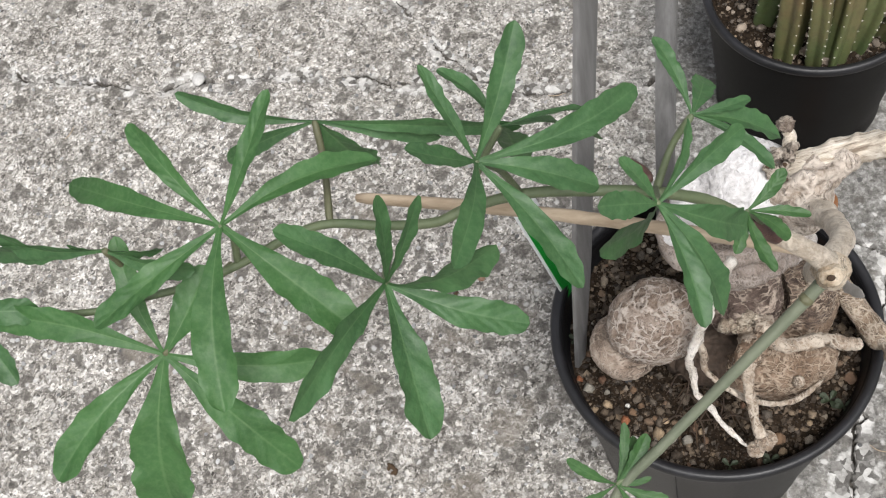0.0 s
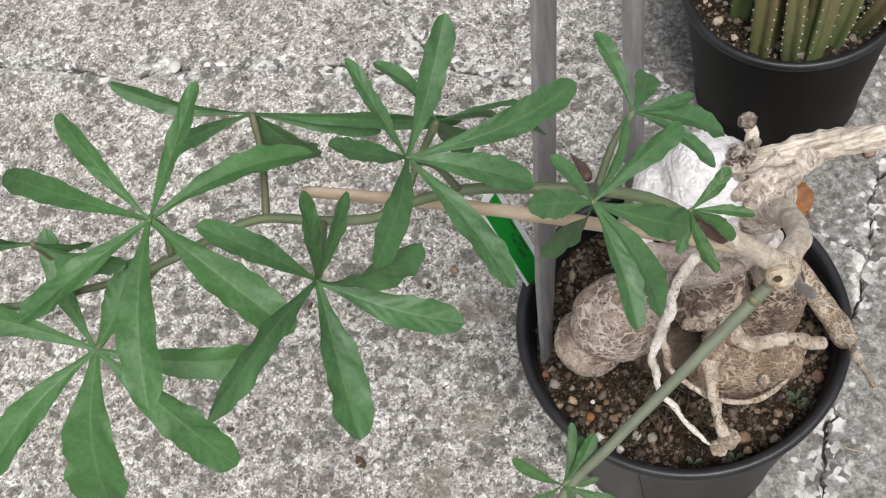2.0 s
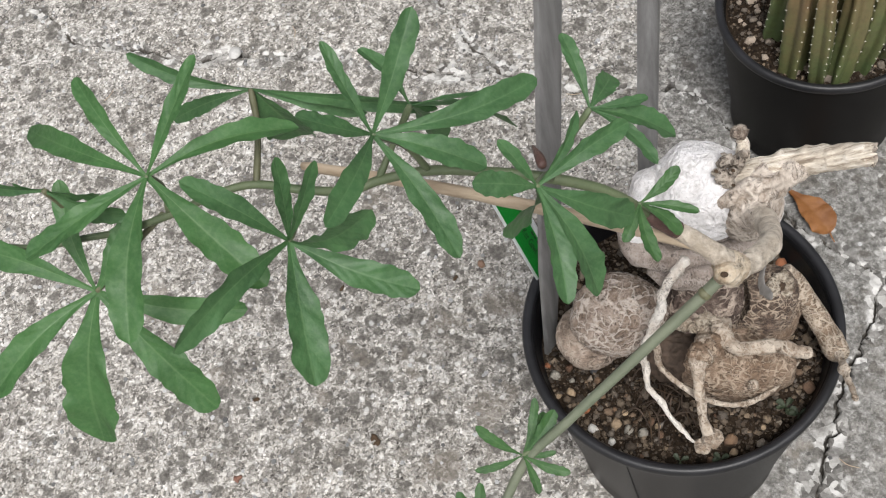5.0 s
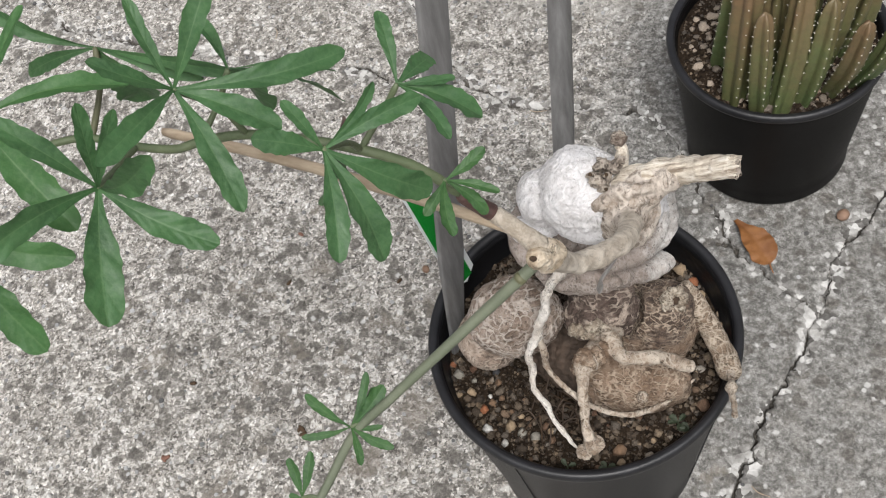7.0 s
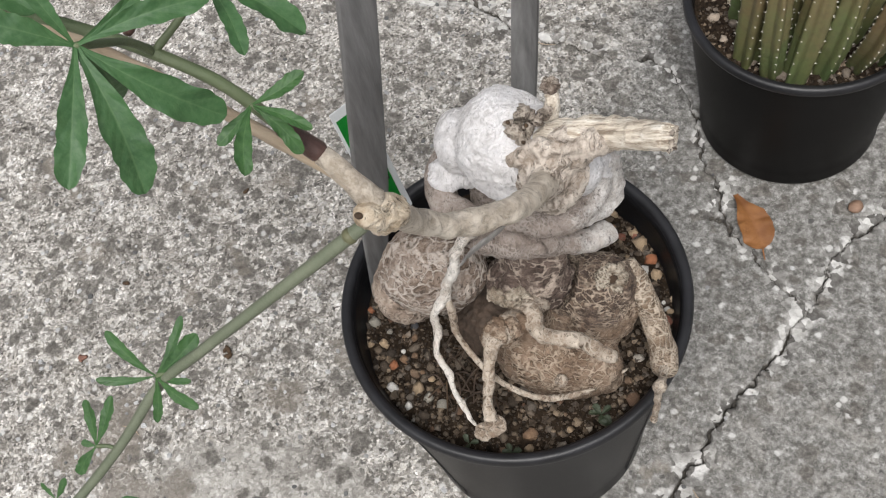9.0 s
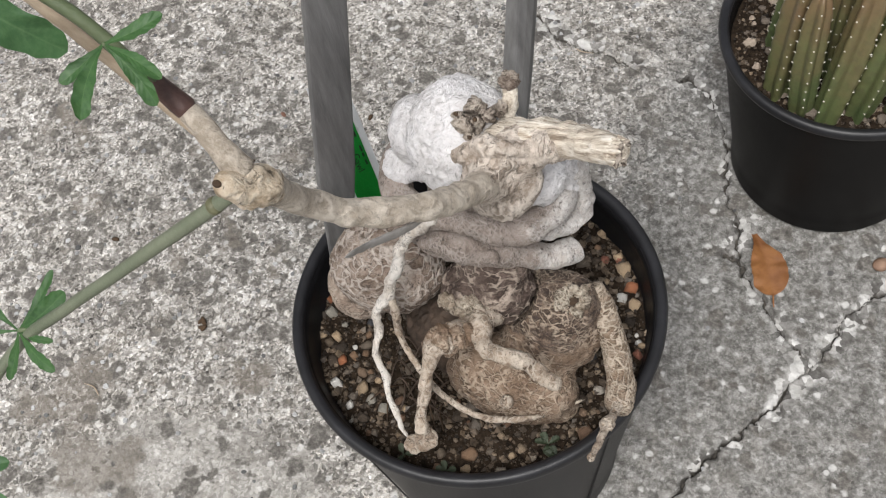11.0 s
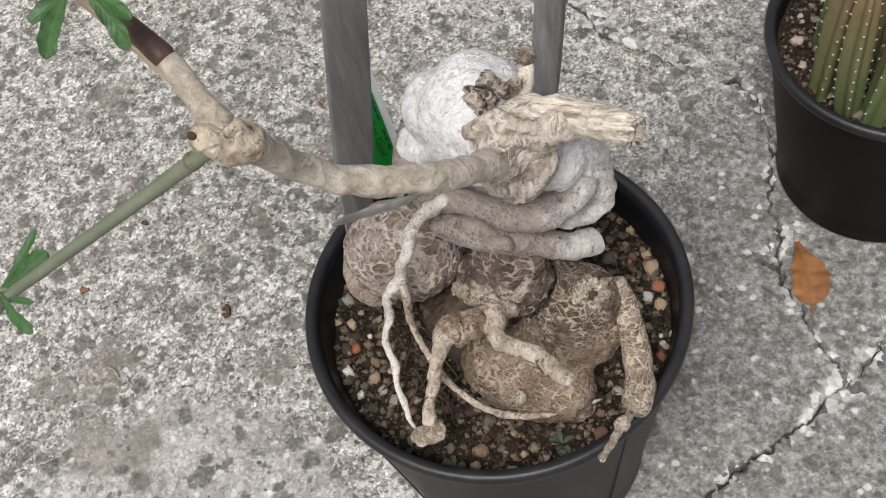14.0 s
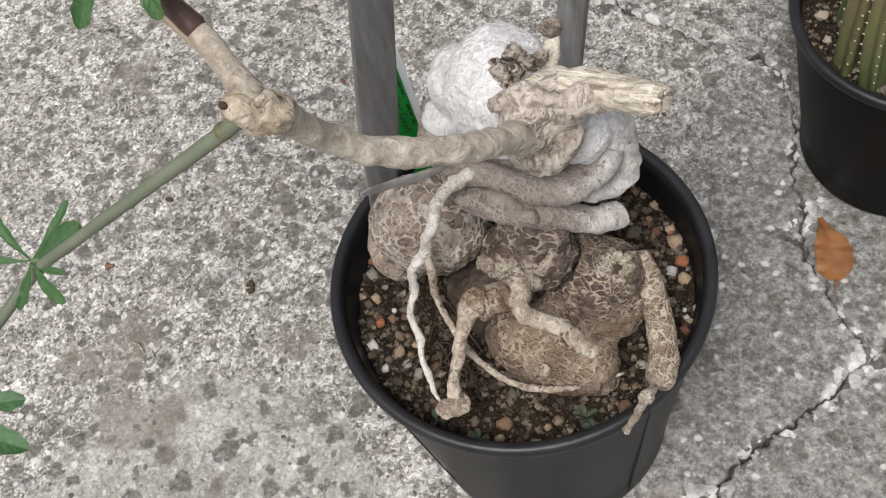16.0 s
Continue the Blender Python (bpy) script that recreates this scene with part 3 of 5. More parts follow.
def cloud(x, y, scale, seed=0):
    """Smooth random values from 0 to 1 over the ground."""
    u, v = x * scale + 17.3 * seed, y * scale - 9.1 * seed
    i, j = np.floor(u).astype(int), np.floor(v).astype(int)
    a, b = u - i, v - j
    a, b = a * a * (3 - 2 * a), b * b * (3 - 2 * b)
    i0, i1, j0, j1 = i % 256, (i + 1) % 256, j % 256, (j + 1) % 256
    return (TABLE[i0, j0] * (1 - a) + TABLE[i1, j0] * a) * (1 - b) + (TABLE[i0, j1] * (1 - a) + TABLE[i1, j1] * a) * b


def crack_fields(x, y):
    """How far into a crack each place lies (0 to 1), the depth there, and the crumbled band along it."""
    near, deep, rubble = np.zeros_like(x), np.zeros_like(x), np.zeros_like(x)
    wx = 0.006 * (cloud(x, y, 55, 1) - 0.5) + 0.004 * (cloud(x, y, 160, 2) - 0.5) + 0.0022 * (cloud(x, y, 520, 3) - 0.5)
    wy = 0.006 * (cloud(x, y, 55, 4) - 0.5) + 0.004 * (cloud(x, y, 160, 5) - 0.5) + 0.0022 * (cloud(x, y, 520, 6) - 0.5)
    for line, half, depth in CRACKS:
        best = np.full_like(x, 9.0)
        for (x0, y0), (x1, y1) in zip(line, line[1:]):
            dx, dy = x1 - x0, y1 - y0
            t = np.clip(((x + wx - x0) * dx + (y + wy - y0) * dy) / (dx * dx + dy * dy), 0, 1)
            best = np.minimum(best, np.hypot(x + wx - x0 - t * dx, y + wy - y0 - t * dy))
        wide = half * (0.1 + 1.9 * cloud(x, y, 38, 7) * (0.35 + cloud(x, y, 130, 8)))
        near = np.maximum(near, np.clip(1.0 - best / (wide * 2.4), 0, 1))
        deep = np.maximum(deep, depth * np.clip(1.5 - best / wide, 0, 1))
        band = 0.004 + 0.013 * cloud(x, y, 30, 9)
        rubble = np.maximum(rubble, np.clip(1.15 - best / band, 0, 1) * np.clip(cloud(x, y, 70, 10) * 2.4 - 0.5, 0, 1))
    return near, deep, rubble


def build_ground():
    fine_x = np.r_[np.arange(-0.58, -0.02, 0.0015), np.arange(-0.02, 0.18, 0.0007), np.arange(0.18, 0.34, 0.002)]
    fine_y = np.r_[np.arange(-0.28, -0.05, 0.0015), np.arange(-0.05, 0.33, 0.0007), np.arange(0.33, 0.66, 0.002)]
    far = np.array([0.08, 0.2, 0.5, 1.2, 3, 8, 20, 60, 200.0])
    xs = np.r_[fine_x[0] - far[::-1], fine_x, fine_x[-1] + far]
    ys = np.r_[fine_y[0] - far[::-1], fine_y, fine_y[-1] + far]
    x, y = [a.ravel() for a in np.meshgrid(xs, ys)]
    near, deep, rubble = crack_fields(x, y)
    z = -deep - rubble * (0.0004 + 0.0016 * cloud(x, y, 240, 11)) + 0.0006 * rubble * cloud(x, y, 700, 12)
    for i in range(len(x)):
        if abs(x[i]) < 0.8 and abs(y[i]) < 0.8:
            z[i] += 0.0009 * noise.fractal(Vector((x[i] * 60, y[i] * 60, 0)), 1.0, 2.0, 3) - 0.0006
    nx, ny = len(xs), len(ys)
    idx = np.arange(nx * ny).reshape(ny, nx)
    faces = np.stack([idx[:-1, :-1], idx[:-1, 1:], idx[1:, 1:], idx[1:, :-1]], -1).reshape(-1, 4)
    me = mesh_of("ground", np.c_[x, y, z].tolist(), faces.tolist(), M_CONCRETE)
    # trowelled patches, lichen spots and dirt in the cracks follow the ground's own shapes
    patch = np.maximum(np.clip(1.25 - np.hypot((x + 0.12) / 0.12, (y + 0.15) / 0.11), 0, 1) * 1.3, np.clip((y - 0.27 + 0.1 * x) * 6, 0, 0.75))
    patch = np.maximum(patch, np.clip((x + 0.04) * 9, 0, 0.85) * np.clip(1.8 - 2 * x, 0, 1))
    spots = np.clip(1.25 - np.hypot((x + 0.17) / 0.26, (y - 0.03) / 0.24), 0.12, 1)
    # Darker mottled grey towards +x and round (0.03, 0.27).
    dark_mottle = np.clip((x + 0.06) * 8, 0, 0.72) * np.clip(1.8 - 2 * x, 0, 1) + 0.3 * np.clip(1.25 - np.hypot((x - 0.03) / 0.2, (y - 0.27) / 0.2), 0, 1)
    stain = np.zeros_like(x)
    for sx, sy, sr in ((-0.243, -0.105, 0.03), (-0.232, -0.083, 0.018), (-0.205, -0.118, 0.016), (-0.184, -0.104, 0.012), (-0.377, 0.061, 0.012), (-0.367, 0.079, 0.014), (-0.146, -0.033, 0.014)):
        stain = np.maximum(stain, np.clip(1.5 - np.hypot(x - sx, y - sy) / sr, 0, 1))
    for key, values in (("dark_mottle", dark_mottle), ("stain", stain), ("crack", near), ("rubble", rubble), ("smooth", patch), ("lichen", spots)):
        me.attributes.new(key, 'FLOAT', 'POINT').data.foreach_set("value", values.astype(np.float32))
    tagged(new("ground", me), "weathered cracked concrete paving with exposed aggregate", "ground", kind="structure")


build_ground()


# ---- pots ----
def flower_pot(name, label, at, rim, base, high, inner_z, seams=(), plastic=None):
    plastic = plastic or M_PLASTIC
    pot = group_of(name, label, "plant pot", "plastic pots", at=(at[0], at[1], 0))
    lip = rim * 0.09
    wall = [(0.001, 0.004), (base - 0.004, 0.004), (base, 0.001), (base + 0.0015, 0.004)]
    for i in range(1, 12):
        f = i / 12
        wall.append((base + (rim - 0.003 - base) * f, 0.004 + (high - lip - 0.004) * f))
    body = wall + [(rim - 0.0026, high - lip), (rim - 0.0026, high - 0.002), (rim - 0.006, high - 0.004)]
    body += [(rim - 0.0065, high - lip), (base - 0.003 + (rim - base) * 0.62, inner_z - 0.012), (0.001, inner_z - 0.012)]
    part("body", moved(lathe(body), (at[0], at[1], 0)), plastic, pot)
    ring = [(rim - 0.0025, high - lip), (rim - 0.0006, high - lip + 0.0006), (rim, high - lip * 0.6), (rim, high - 0.002), (rim - 0.0008, high - 0.0004), (rim - 0.002, high),
            (rim - 0.0042, high - 0.0004), (rim - 0.0055, high - 0.0022), (rim - 0.0056, high - lip)]
    for turn in seams:
        a = radians(turn)
        o, s = Vector((math.cos(a), math.sin(a), 0)), Vector((-math.sin(a), math.cos(a), 0))
        foot, head = Vector((at[0], at[1], 0.006)) + o * (base + 0.0012), Vector((at[0], at[1], high - lip)) + o * (rim - 0.0031)
        verts = [p + s * w + o * h for p in (foot, head) for w, h in ((-0.0005, -0.0004), (-0.0003, 0.0005), (0.0003, 0.0005), (0.0005, -0.0004))]
        part("seam", (verts, [(k, (k + 1) % 4, 4 + (k + 1) % 4, 4 + k) for k in range(4)]), M_PLASTIC, pot, "thin raised moulding seam", smooth=False)
    part("rim", moved(lathe(ring), (at[0], at[1], 0)), M_RIM, pot)
    return pot


RIM_Z, SOIL_Z = 0.149, 0.1285
flower_pot("plant_pot", "large black plastic nursery pot standing on the concrete", (0, 0), 0.083, 0.06, RIM_Z, SOIL_Z, (-110, -18))
POT2 = (0.0917, 0.2413)
flower_pot("plant_pot", "smaller black plastic nursery pot holding a ribbed succulent", POT2, 0.0696, 0.0535, 0.1164, 0.104, plastic=M_PLASTIC_DULL)


def soil_height(x, y, cx, cy, r, z):
    d = math.hypot(x - cx, y - cy) / r
    return z + 0.004 * (1 - d * d) + 0.0022 * noise.fractal(Vector((x * 70, y * 70, z * 9)), 1.0, 2.0, 4)


def soil_bed(label, cx, cy, r, z):
    rings, seg = 40, 110
    verts, faces = [(cx, cy, soil_height(cx, cy, cx, cy, r, z))], []
    for i in range(1, rings + 1):
        for k in range(seg):
            x, y = cx + r * i / rings * math.cos(2 * math.pi * k / seg), cy + r * i / rings * math.sin(2 * math.pi * k / seg)
            verts.append((x, y, soil_height(x, y, cx, cy, r, z)))
    verts += [(cx + r * math.cos(2 * math.pi * k / seg), cy + r * math.sin(2 * math.pi * k / seg), z - 0.013) for k in range(seg)]
    for k in range(seg):
        faces.append((0, 1 + k, 1 + (k + 1) % seg))
    for i in range(rings):
        for k in range(seg):
            a, b = 1 + i * seg + k, 1 + i * seg + (k + 1) % seg
            faces.append((a, a + seg, b + seg, b))
    return tagged(part("potting_soil", (verts, faces), M_SOIL), label, "soil")


SOIL = soil_bed("dark gritty potting soil with mixed pebbles in the large pot", 0, 0, 0.0755, SOIL_Z)
SOIL2 = soil_bed("brown potting soil with pale pebbles in the smaller pot", POT2[0], POT2[1], 0.0638, 0.104)

# ---- the swollen-stemmed plant ----
PLANT = group_of("caudex_plant", "swollen gnarled caudex plant with green palmate leaves, potted", "plant", at=(0, 0, SOIL_Z))

part("caudex", sculpt(meld(0.0022,
    ellipsoid((0.0084, 0.0011, 0.2743), (0.0228, 0.0193, 0.0233), (0, 0, -34)),
    ellipsoid((-0.0125, 0.0035, 0.2655), (0.0105, 0.0125, 0.0155), (0, 12, 0)),
    ellipsoid((-0.0205, -0.0005, 0.2465), (0.0075, 0.008, 0.0075)),
    ellipsoid((-0.012, 0.006, 0.250), (0.011, 0.012, 0.010))), (-0.032, -0.026, 0.234), (0.036, 0.028, 0.302), 0.0007, 0.0017, 60, 0.0006, 160, 1.0), M_PALE, PLANT, "pale papery rounded top of the caudex")
# Folds' shaded front is coloured grey-brown, their lit, papery right ends white.
retone(part("caudex_fold", tube([(-0.012, 0.014, 0.252, 0.006), (-0.0225, 0.004, 0.245, 0.0068), (-0.0205, -0.008, 0.239, 0.0065), (-0.006, -0.0145, 0.2395, 0.0052), (0.0105, -0.0128, 0.2418, 0.005),
                          (0.0229, -0.0074, 0.2365, 0.0058), (0.0318, 0.0, 0.235, 0.0066), (0.038, 0.010, 0.2375, 0.0062), (0.0385, 0.017, 0.2425, 0.006)], 90, 30, 0.2, 110, seed=4), M_ROLL, PLANT, "wrinkled grey-brown fold of bark with a white papery, lit end"),
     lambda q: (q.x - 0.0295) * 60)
retone(part("caudex_fold", tube([(-0.014, -0.010, 0.228, 0.005), (-0.0065, -0.0140, 0.2255, 0.0064), (0.003, -0.0145, 0.2255, 0.0072), (0.0125, -0.0115, 0.2235, 0.007), (0.0205, -0.0068, 0.2195, 0.0064), (0.028, -0.001, 0.2125, 0.0054),
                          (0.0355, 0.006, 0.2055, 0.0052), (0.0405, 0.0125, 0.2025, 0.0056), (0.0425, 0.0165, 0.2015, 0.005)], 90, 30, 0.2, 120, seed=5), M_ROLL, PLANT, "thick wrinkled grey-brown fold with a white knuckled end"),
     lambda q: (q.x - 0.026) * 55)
retone(part("knuckle", lump((0.0212, -0.0125, 0.2235), (0.0034, 0.003, 0.0032), (0, 0, 0), 0.2, 200, 5.5, 24, 30), M_ROLL, PLANT), lambda q: 0.25)
retone(part("caudex_fold", tube([(0.028, 0.003, 0.2225, 0.003), (0.034, 0.009, 0.2195, 0.0038), (0.039, 0.0155, 0.2175, 0.0044), (0.0415, 0.0215, 0.222, 0.005), (0.0415, 0.0225, 0.236, 0.005), (0.0395, 0.021, 0.25, 0.005)], 60, 24, 0.35, 110, seed=5.8), M_ROLL, PLANT, "white crinkled fold"), lambda q: 0.9)
retone(part("caudex_core", sculpt(ellipsoid((0.011, 0.008, 0.232), (0.024, 0.0165, 0.026), (0, 0, 20)), (-0.018, -0.014, 0.203), (0.04, 0.031, 0.261), 0.0012, 0.002, 60), M_ROLL, PLANT), lambda q: 0)
part("caudex_fold", sculpt(meld(0.002,
    ellipsoid((0.0318, 0.0115, 0.2515), (0.0092, 0.0105, 0.0115), (0, 20, 30)),
    ellipsoid((0.0375, 0.0185, 0.2455), (0.006, 0.007, 0.012))), (0.018, -0.003, 0.228), (0.048, 0.03, 0.268), 0.0007, 0.0014, 90, 0.0007, 200, 7.0), M_PALE, PLANT, "pale crinkled lobe under the stub")
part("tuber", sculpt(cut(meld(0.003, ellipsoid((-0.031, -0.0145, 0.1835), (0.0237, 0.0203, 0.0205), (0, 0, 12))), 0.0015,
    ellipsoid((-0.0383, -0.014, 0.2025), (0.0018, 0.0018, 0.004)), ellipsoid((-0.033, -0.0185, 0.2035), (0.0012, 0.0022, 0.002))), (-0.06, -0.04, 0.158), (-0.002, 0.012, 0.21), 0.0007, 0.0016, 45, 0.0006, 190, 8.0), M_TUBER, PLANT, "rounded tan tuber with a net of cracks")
part("tuber", sculpt(ellipsoid((-0.0455, -0.0145, 0.159), (0.0183, 0.0171, 0.0135), (0, 0, 42)), (-0.068, -0.038, 0.142), (-0.024, 0.008, 0.176), 0.0007, 0.0014, 50, 0.0006, 190, 9.0), M_PLAIN, PLANT, "smooth tan lower bulge of the tuber")
part("tuber", sculpt(meld(0.004,
    ellipsoid((0.0120, -0.0045, 0.1805), (0.0192, 0.0150, 0.0160), (0, 0, 20)),
    ellipsoid((0.0135, -0.001, 0.197), (0.0155, 0.012, 0.0125)),
    ellipsoid((0.0065, -0.0150, 0.1835), (0.0095, 0.007, 0.009))), (-0.015, -0.027, 0.158), (0.038, 0.018, 0.214), 0.0007, 0.0016, 55, 0.0008, 180, 10.0), M_DARK, PLANT, "dark brown lobe with pale cracks")
retone(part("tuber", sculpt(cut(meld(0.0075,
    ellipsoid((0.0375, 0.0021, 0.1617), (0.0219, 0.0196, 0.0255), (0, 0, -24)),
    ellipsoid((0.0265, -0.0223, 0.1425), (0.0306, 0.0185, 0.0187)),
    ellipsoid((0.047, 0.004, 0.178), (0.0095, 0.0095, 0.0095)),
    ellipsoid((0.052, -0.022, 0.133), (0.005, 0.005, 0.005))), 0.0016,
    ellipsoid((0.0120, -0.0045, 0.1805), (0.0215, 0.0173, 0.0183), (0, 0, 20)), ellipsoid((0.0135, -0.001, 0.197), (0.0178, 0.0143, 0.0148)), limb([(0.018, -0.024, 0.165, 0.0008), (0.025, -0.0205, 0.171, 0.0012), (0.033, -0.018, 0.172, 0.0006)], 8)),
    (-0.008, -0.045, 0.12), (0.064, 0.026, 0.192), 0.0008, 0.0018, 50, 0.0008, 170, 11.0), M_BROWN, PLANT, "fissured brown lower tuber half sunk in the soil"),
    lambda q: (q.z - 0.157) * 45 - max(0.0, q.x - 0.052) * 20)
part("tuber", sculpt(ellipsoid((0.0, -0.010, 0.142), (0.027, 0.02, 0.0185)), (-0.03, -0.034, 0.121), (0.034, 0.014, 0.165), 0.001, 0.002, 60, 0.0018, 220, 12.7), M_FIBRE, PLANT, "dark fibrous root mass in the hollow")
part("wart", lump((0.0352, -0.0385, 0.1560), (0.003, 0.003, 0.003), (0, 0, 0), 0.15, 200, 13.0, 10, 14), M_ROOT, PLANT)

part("root", tube([(0.002, -0.016, 0.2445, 0.003), (-0.003, -0.0215, 0.2415, 0.0027), (-0.0085, -0.0275, 0.232, 0.0022), (-0.0095, -0.0315, 0.2225, 0.0026), (-0.013, -0.0335, 0.2135, 0.0021), (-0.0142, -0.036, 0.205, 0.0024), (-0.0185, -0.041, 0.1975, 0.0017),
                   (-0.0165, -0.0445, 0.189, 0.0019), (-0.0155, -0.0515, 0.1815, 0.0013), (-0.009, -0.0565, 0.174, 0.0016), (-0.0055, -0.062, 0.171, 0.0012), (-0.0005, -0.0655, 0.1655, 0.0013), (0.0035, -0.0695, 0.163, 0.001), (0.0065, -0.0705, 0.159, 0.0006)], 90, 11, 0.5, 330, seed=20), M_ROOT_PALE, PLANT, "thin pale hanging root")
part("root", tube([(-0.0145, -0.0345, 0.206, 0.0016), (-0.0112, -0.038, 0.195, 0.0018), (-0.0105, -0.0405, 0.183, 0.0015), (-0.003, -0.0445, 0.1735, 0.0014), (0.0065, -0.0485, 0.1665, 0.0016), (0.0155, -0.0495, 0.160, 0.0013), (0.027, -0.0485, 0.1545, 0.0014),
                   (0.037, -0.0435, 0.150, 0.0015), (0.047, -0.035, 0.1455, 0.0012), (0.054, -0.0255, 0.142, 0.0009), (0.06, -0.0175, 0.140, 0.0004)], 80, 10, 0.35, 300, seed=21), M_ROOT, PLANT, "thin curved root on the soil")
part("root", tube([(0.015, -0.016, 0.173, 0.0065), (0.0125, -0.028, 0.182, 0.006), (0.009, -0.039, 0.189, 0.0052), (0.008, -0.0455, 0.1875, 0.0036), (0.0088, -0.054, 0.179, 0.0026), (0.0105, -0.062, 0.1715, 0.0023), (0.0125, -0.0685, 0.1645, 0.0032)], 60, 16, 0.34, 180, seed=22), M_ROOT, PLANT, "short root with a swollen end")
part("root_crown", join(*[lump(p, (s * 1.2, s, s), (20 * k, 30 * k, 50 * k), 0.35, 230, 70 + k, 36, 48, 0.12) for k, (p, s) in enumerate([((0.0085, -0.038, 0.1905), 0.0048), ((0.0125, -0.033, 0.187), 0.0052), ((0.0055, -0.041, 0.187), 0.0036), ((0.0165, -0.029, 0.1845), 0.0048), ((0.012, -0.039, 0.186), 0.0036)])]), M_BROWN, PLANT, "gnarled brown root crown")
part("root_knob", join(lump((0.0148, -0.0695, 0.1622), (0.0048, 0.0044, 0.0043), (0, 0, 30), 0.3, 230, 22.5, 24, 32, 0.06), lump((0.0105, -0.0725, 0.1585), (0.0042, 0.0036, 0.0033), (0, 20, 60), 0.4, 260, 22.8, 20, 28, 0.1)), M_ROOT, PLANT, "pale swollen root end")
part("root", tube([(0.019, -0.013, 0.179, 0.0045), (0.0185, -0.0225, 0.1865, 0.0052), (0.0225, -0.0295, 0.187, 0.004), (0.0265, -0.0335, 0.188, 0.0032), (0.0335, -0.0335, 0.1885, 0.0036), (0.040, -0.0325, 0.1885, 0.0042), (0.0445, -0.0325, 0.19, 0.0032)], 50, 16, 0.34, 190, seed=23), M_ROOT, PLANT, "knuckled pale root")
part("root", tube([(0.0435, -0.0315, 0.1895, 0.0022), (0.047, -0.034, 0.191, 0.0036), (0.0525, -0.0358, 0.191, 0.003), (0.0575, -0.0368, 0.191, 0.0031), (0.0602, -0.0372, 0.1908, 0.0022)], 36, 16, 0.4, 220, seed=23.5), M_ROOT, PLANT, "pale knuckled root tip")
part("root", tube([(0.050, 0.013, 0.181, 0.0045), (0.0565, 0.009, 0.1725, 0.0056), (0.0635, 0.0035, 0.1625, 0.0058), (0.0695, -0.0035, 0.1565, 0.0058), (0.0738, -0.011, 0.154, 0.0061), (0.0762, -0.0175, 0.1545, 0.0062), (0.077, -0.0215, 0.1555, 0.0052)], 110, 24, 0.1, 130, seed=24, rings=0.03), M_RING, PLANT, "thick cut root with ringed skin")
part("root", tube([(0.077, -0.020, 0.1565, 0.0026), (0.0775, -0.027, 0.1605, 0.0016), (0.0778, -0.0325, 0.1645, 0.003), (0.0785, -0.037, 0.1665, 0.0018), (0.0795, -0.044, 0.171, 0.0014), (0.0802, -0.0505, 0.1752, 0.0013), (0.0806, -0.0535, 0.1768, 0.0017)], 44, 12, 0.4, 300, seed=25), M_ROOT, PLANT, "thin twisted root tail")

part("stub", join(
    tube([(0.024, -0.006, 0.284, 0.009), (0.033, -0.002, 0.291, 0.0078), (0.049, 0.0, 0.298, 0.0062), (0.062, -0.004, 0.307, 0.0054), (0.072, -0.008, 0.3145, 0.0046)], 60, 22, 0.16, 190, seed=26),
    *[tube([(0.062, -0.0045 + r * math.cos(a), 0.307 + r * math.sin(a), 0.0009), (0.0705, -0.0075 + r * math.cos(a) * 0.95, 0.3135 + r * math.sin(a) * 0.95, 0.0009), (0.0726 + 0.0012 * math.sin(9 * a + 40 * r), -0.0083 + r * math.cos(a), 0.315 + r * math.sin(a), 0.0005)], 9, 5, 0.4, 500, seed=a)
      for r, a in [(0.0042, 0.31 * q) for q in range(20)] + [(0.0022, 0.7 * q) for q in range(9)]]), M_STUB, PLANT, "broken dry pale branch stub with a splintered end")
for k in range(7):
    part("splinter", lump((0.0728 + 0.001 * math.sin(k * 3), -0.0083 + 0.0034 * math.cos(k * 0.9), 0.3148 + 0.0034 * math.sin(k * 0.9)), (0.0017, 0.0009, 0.0009), (0, -35, 30 * k), 0.5, 500, k, 10, 12, 0.15), M_SCAR, PLANT, "darkened splinter")
TWIG = part("twig", tube([(0.024, 0.004, 0.288, 0.0036), (0.0243, 0.0088, 0.2965, 0.0028), (0.0232, 0.0112, 0.2995, 0.0026)], 20, 14, 0.3, 260, seed=27), M_STUB, PLANT, "short dry fibrous twig")
part("knob", lump((0.0226, 0.0124, 0.3012), (0.0036, 0.0032, 0.0028), (0, 20, 0), 0.5, 380, 27.3, 24, 30, 0.2), M_SCAR, TWIG, "dark gnarled tip")
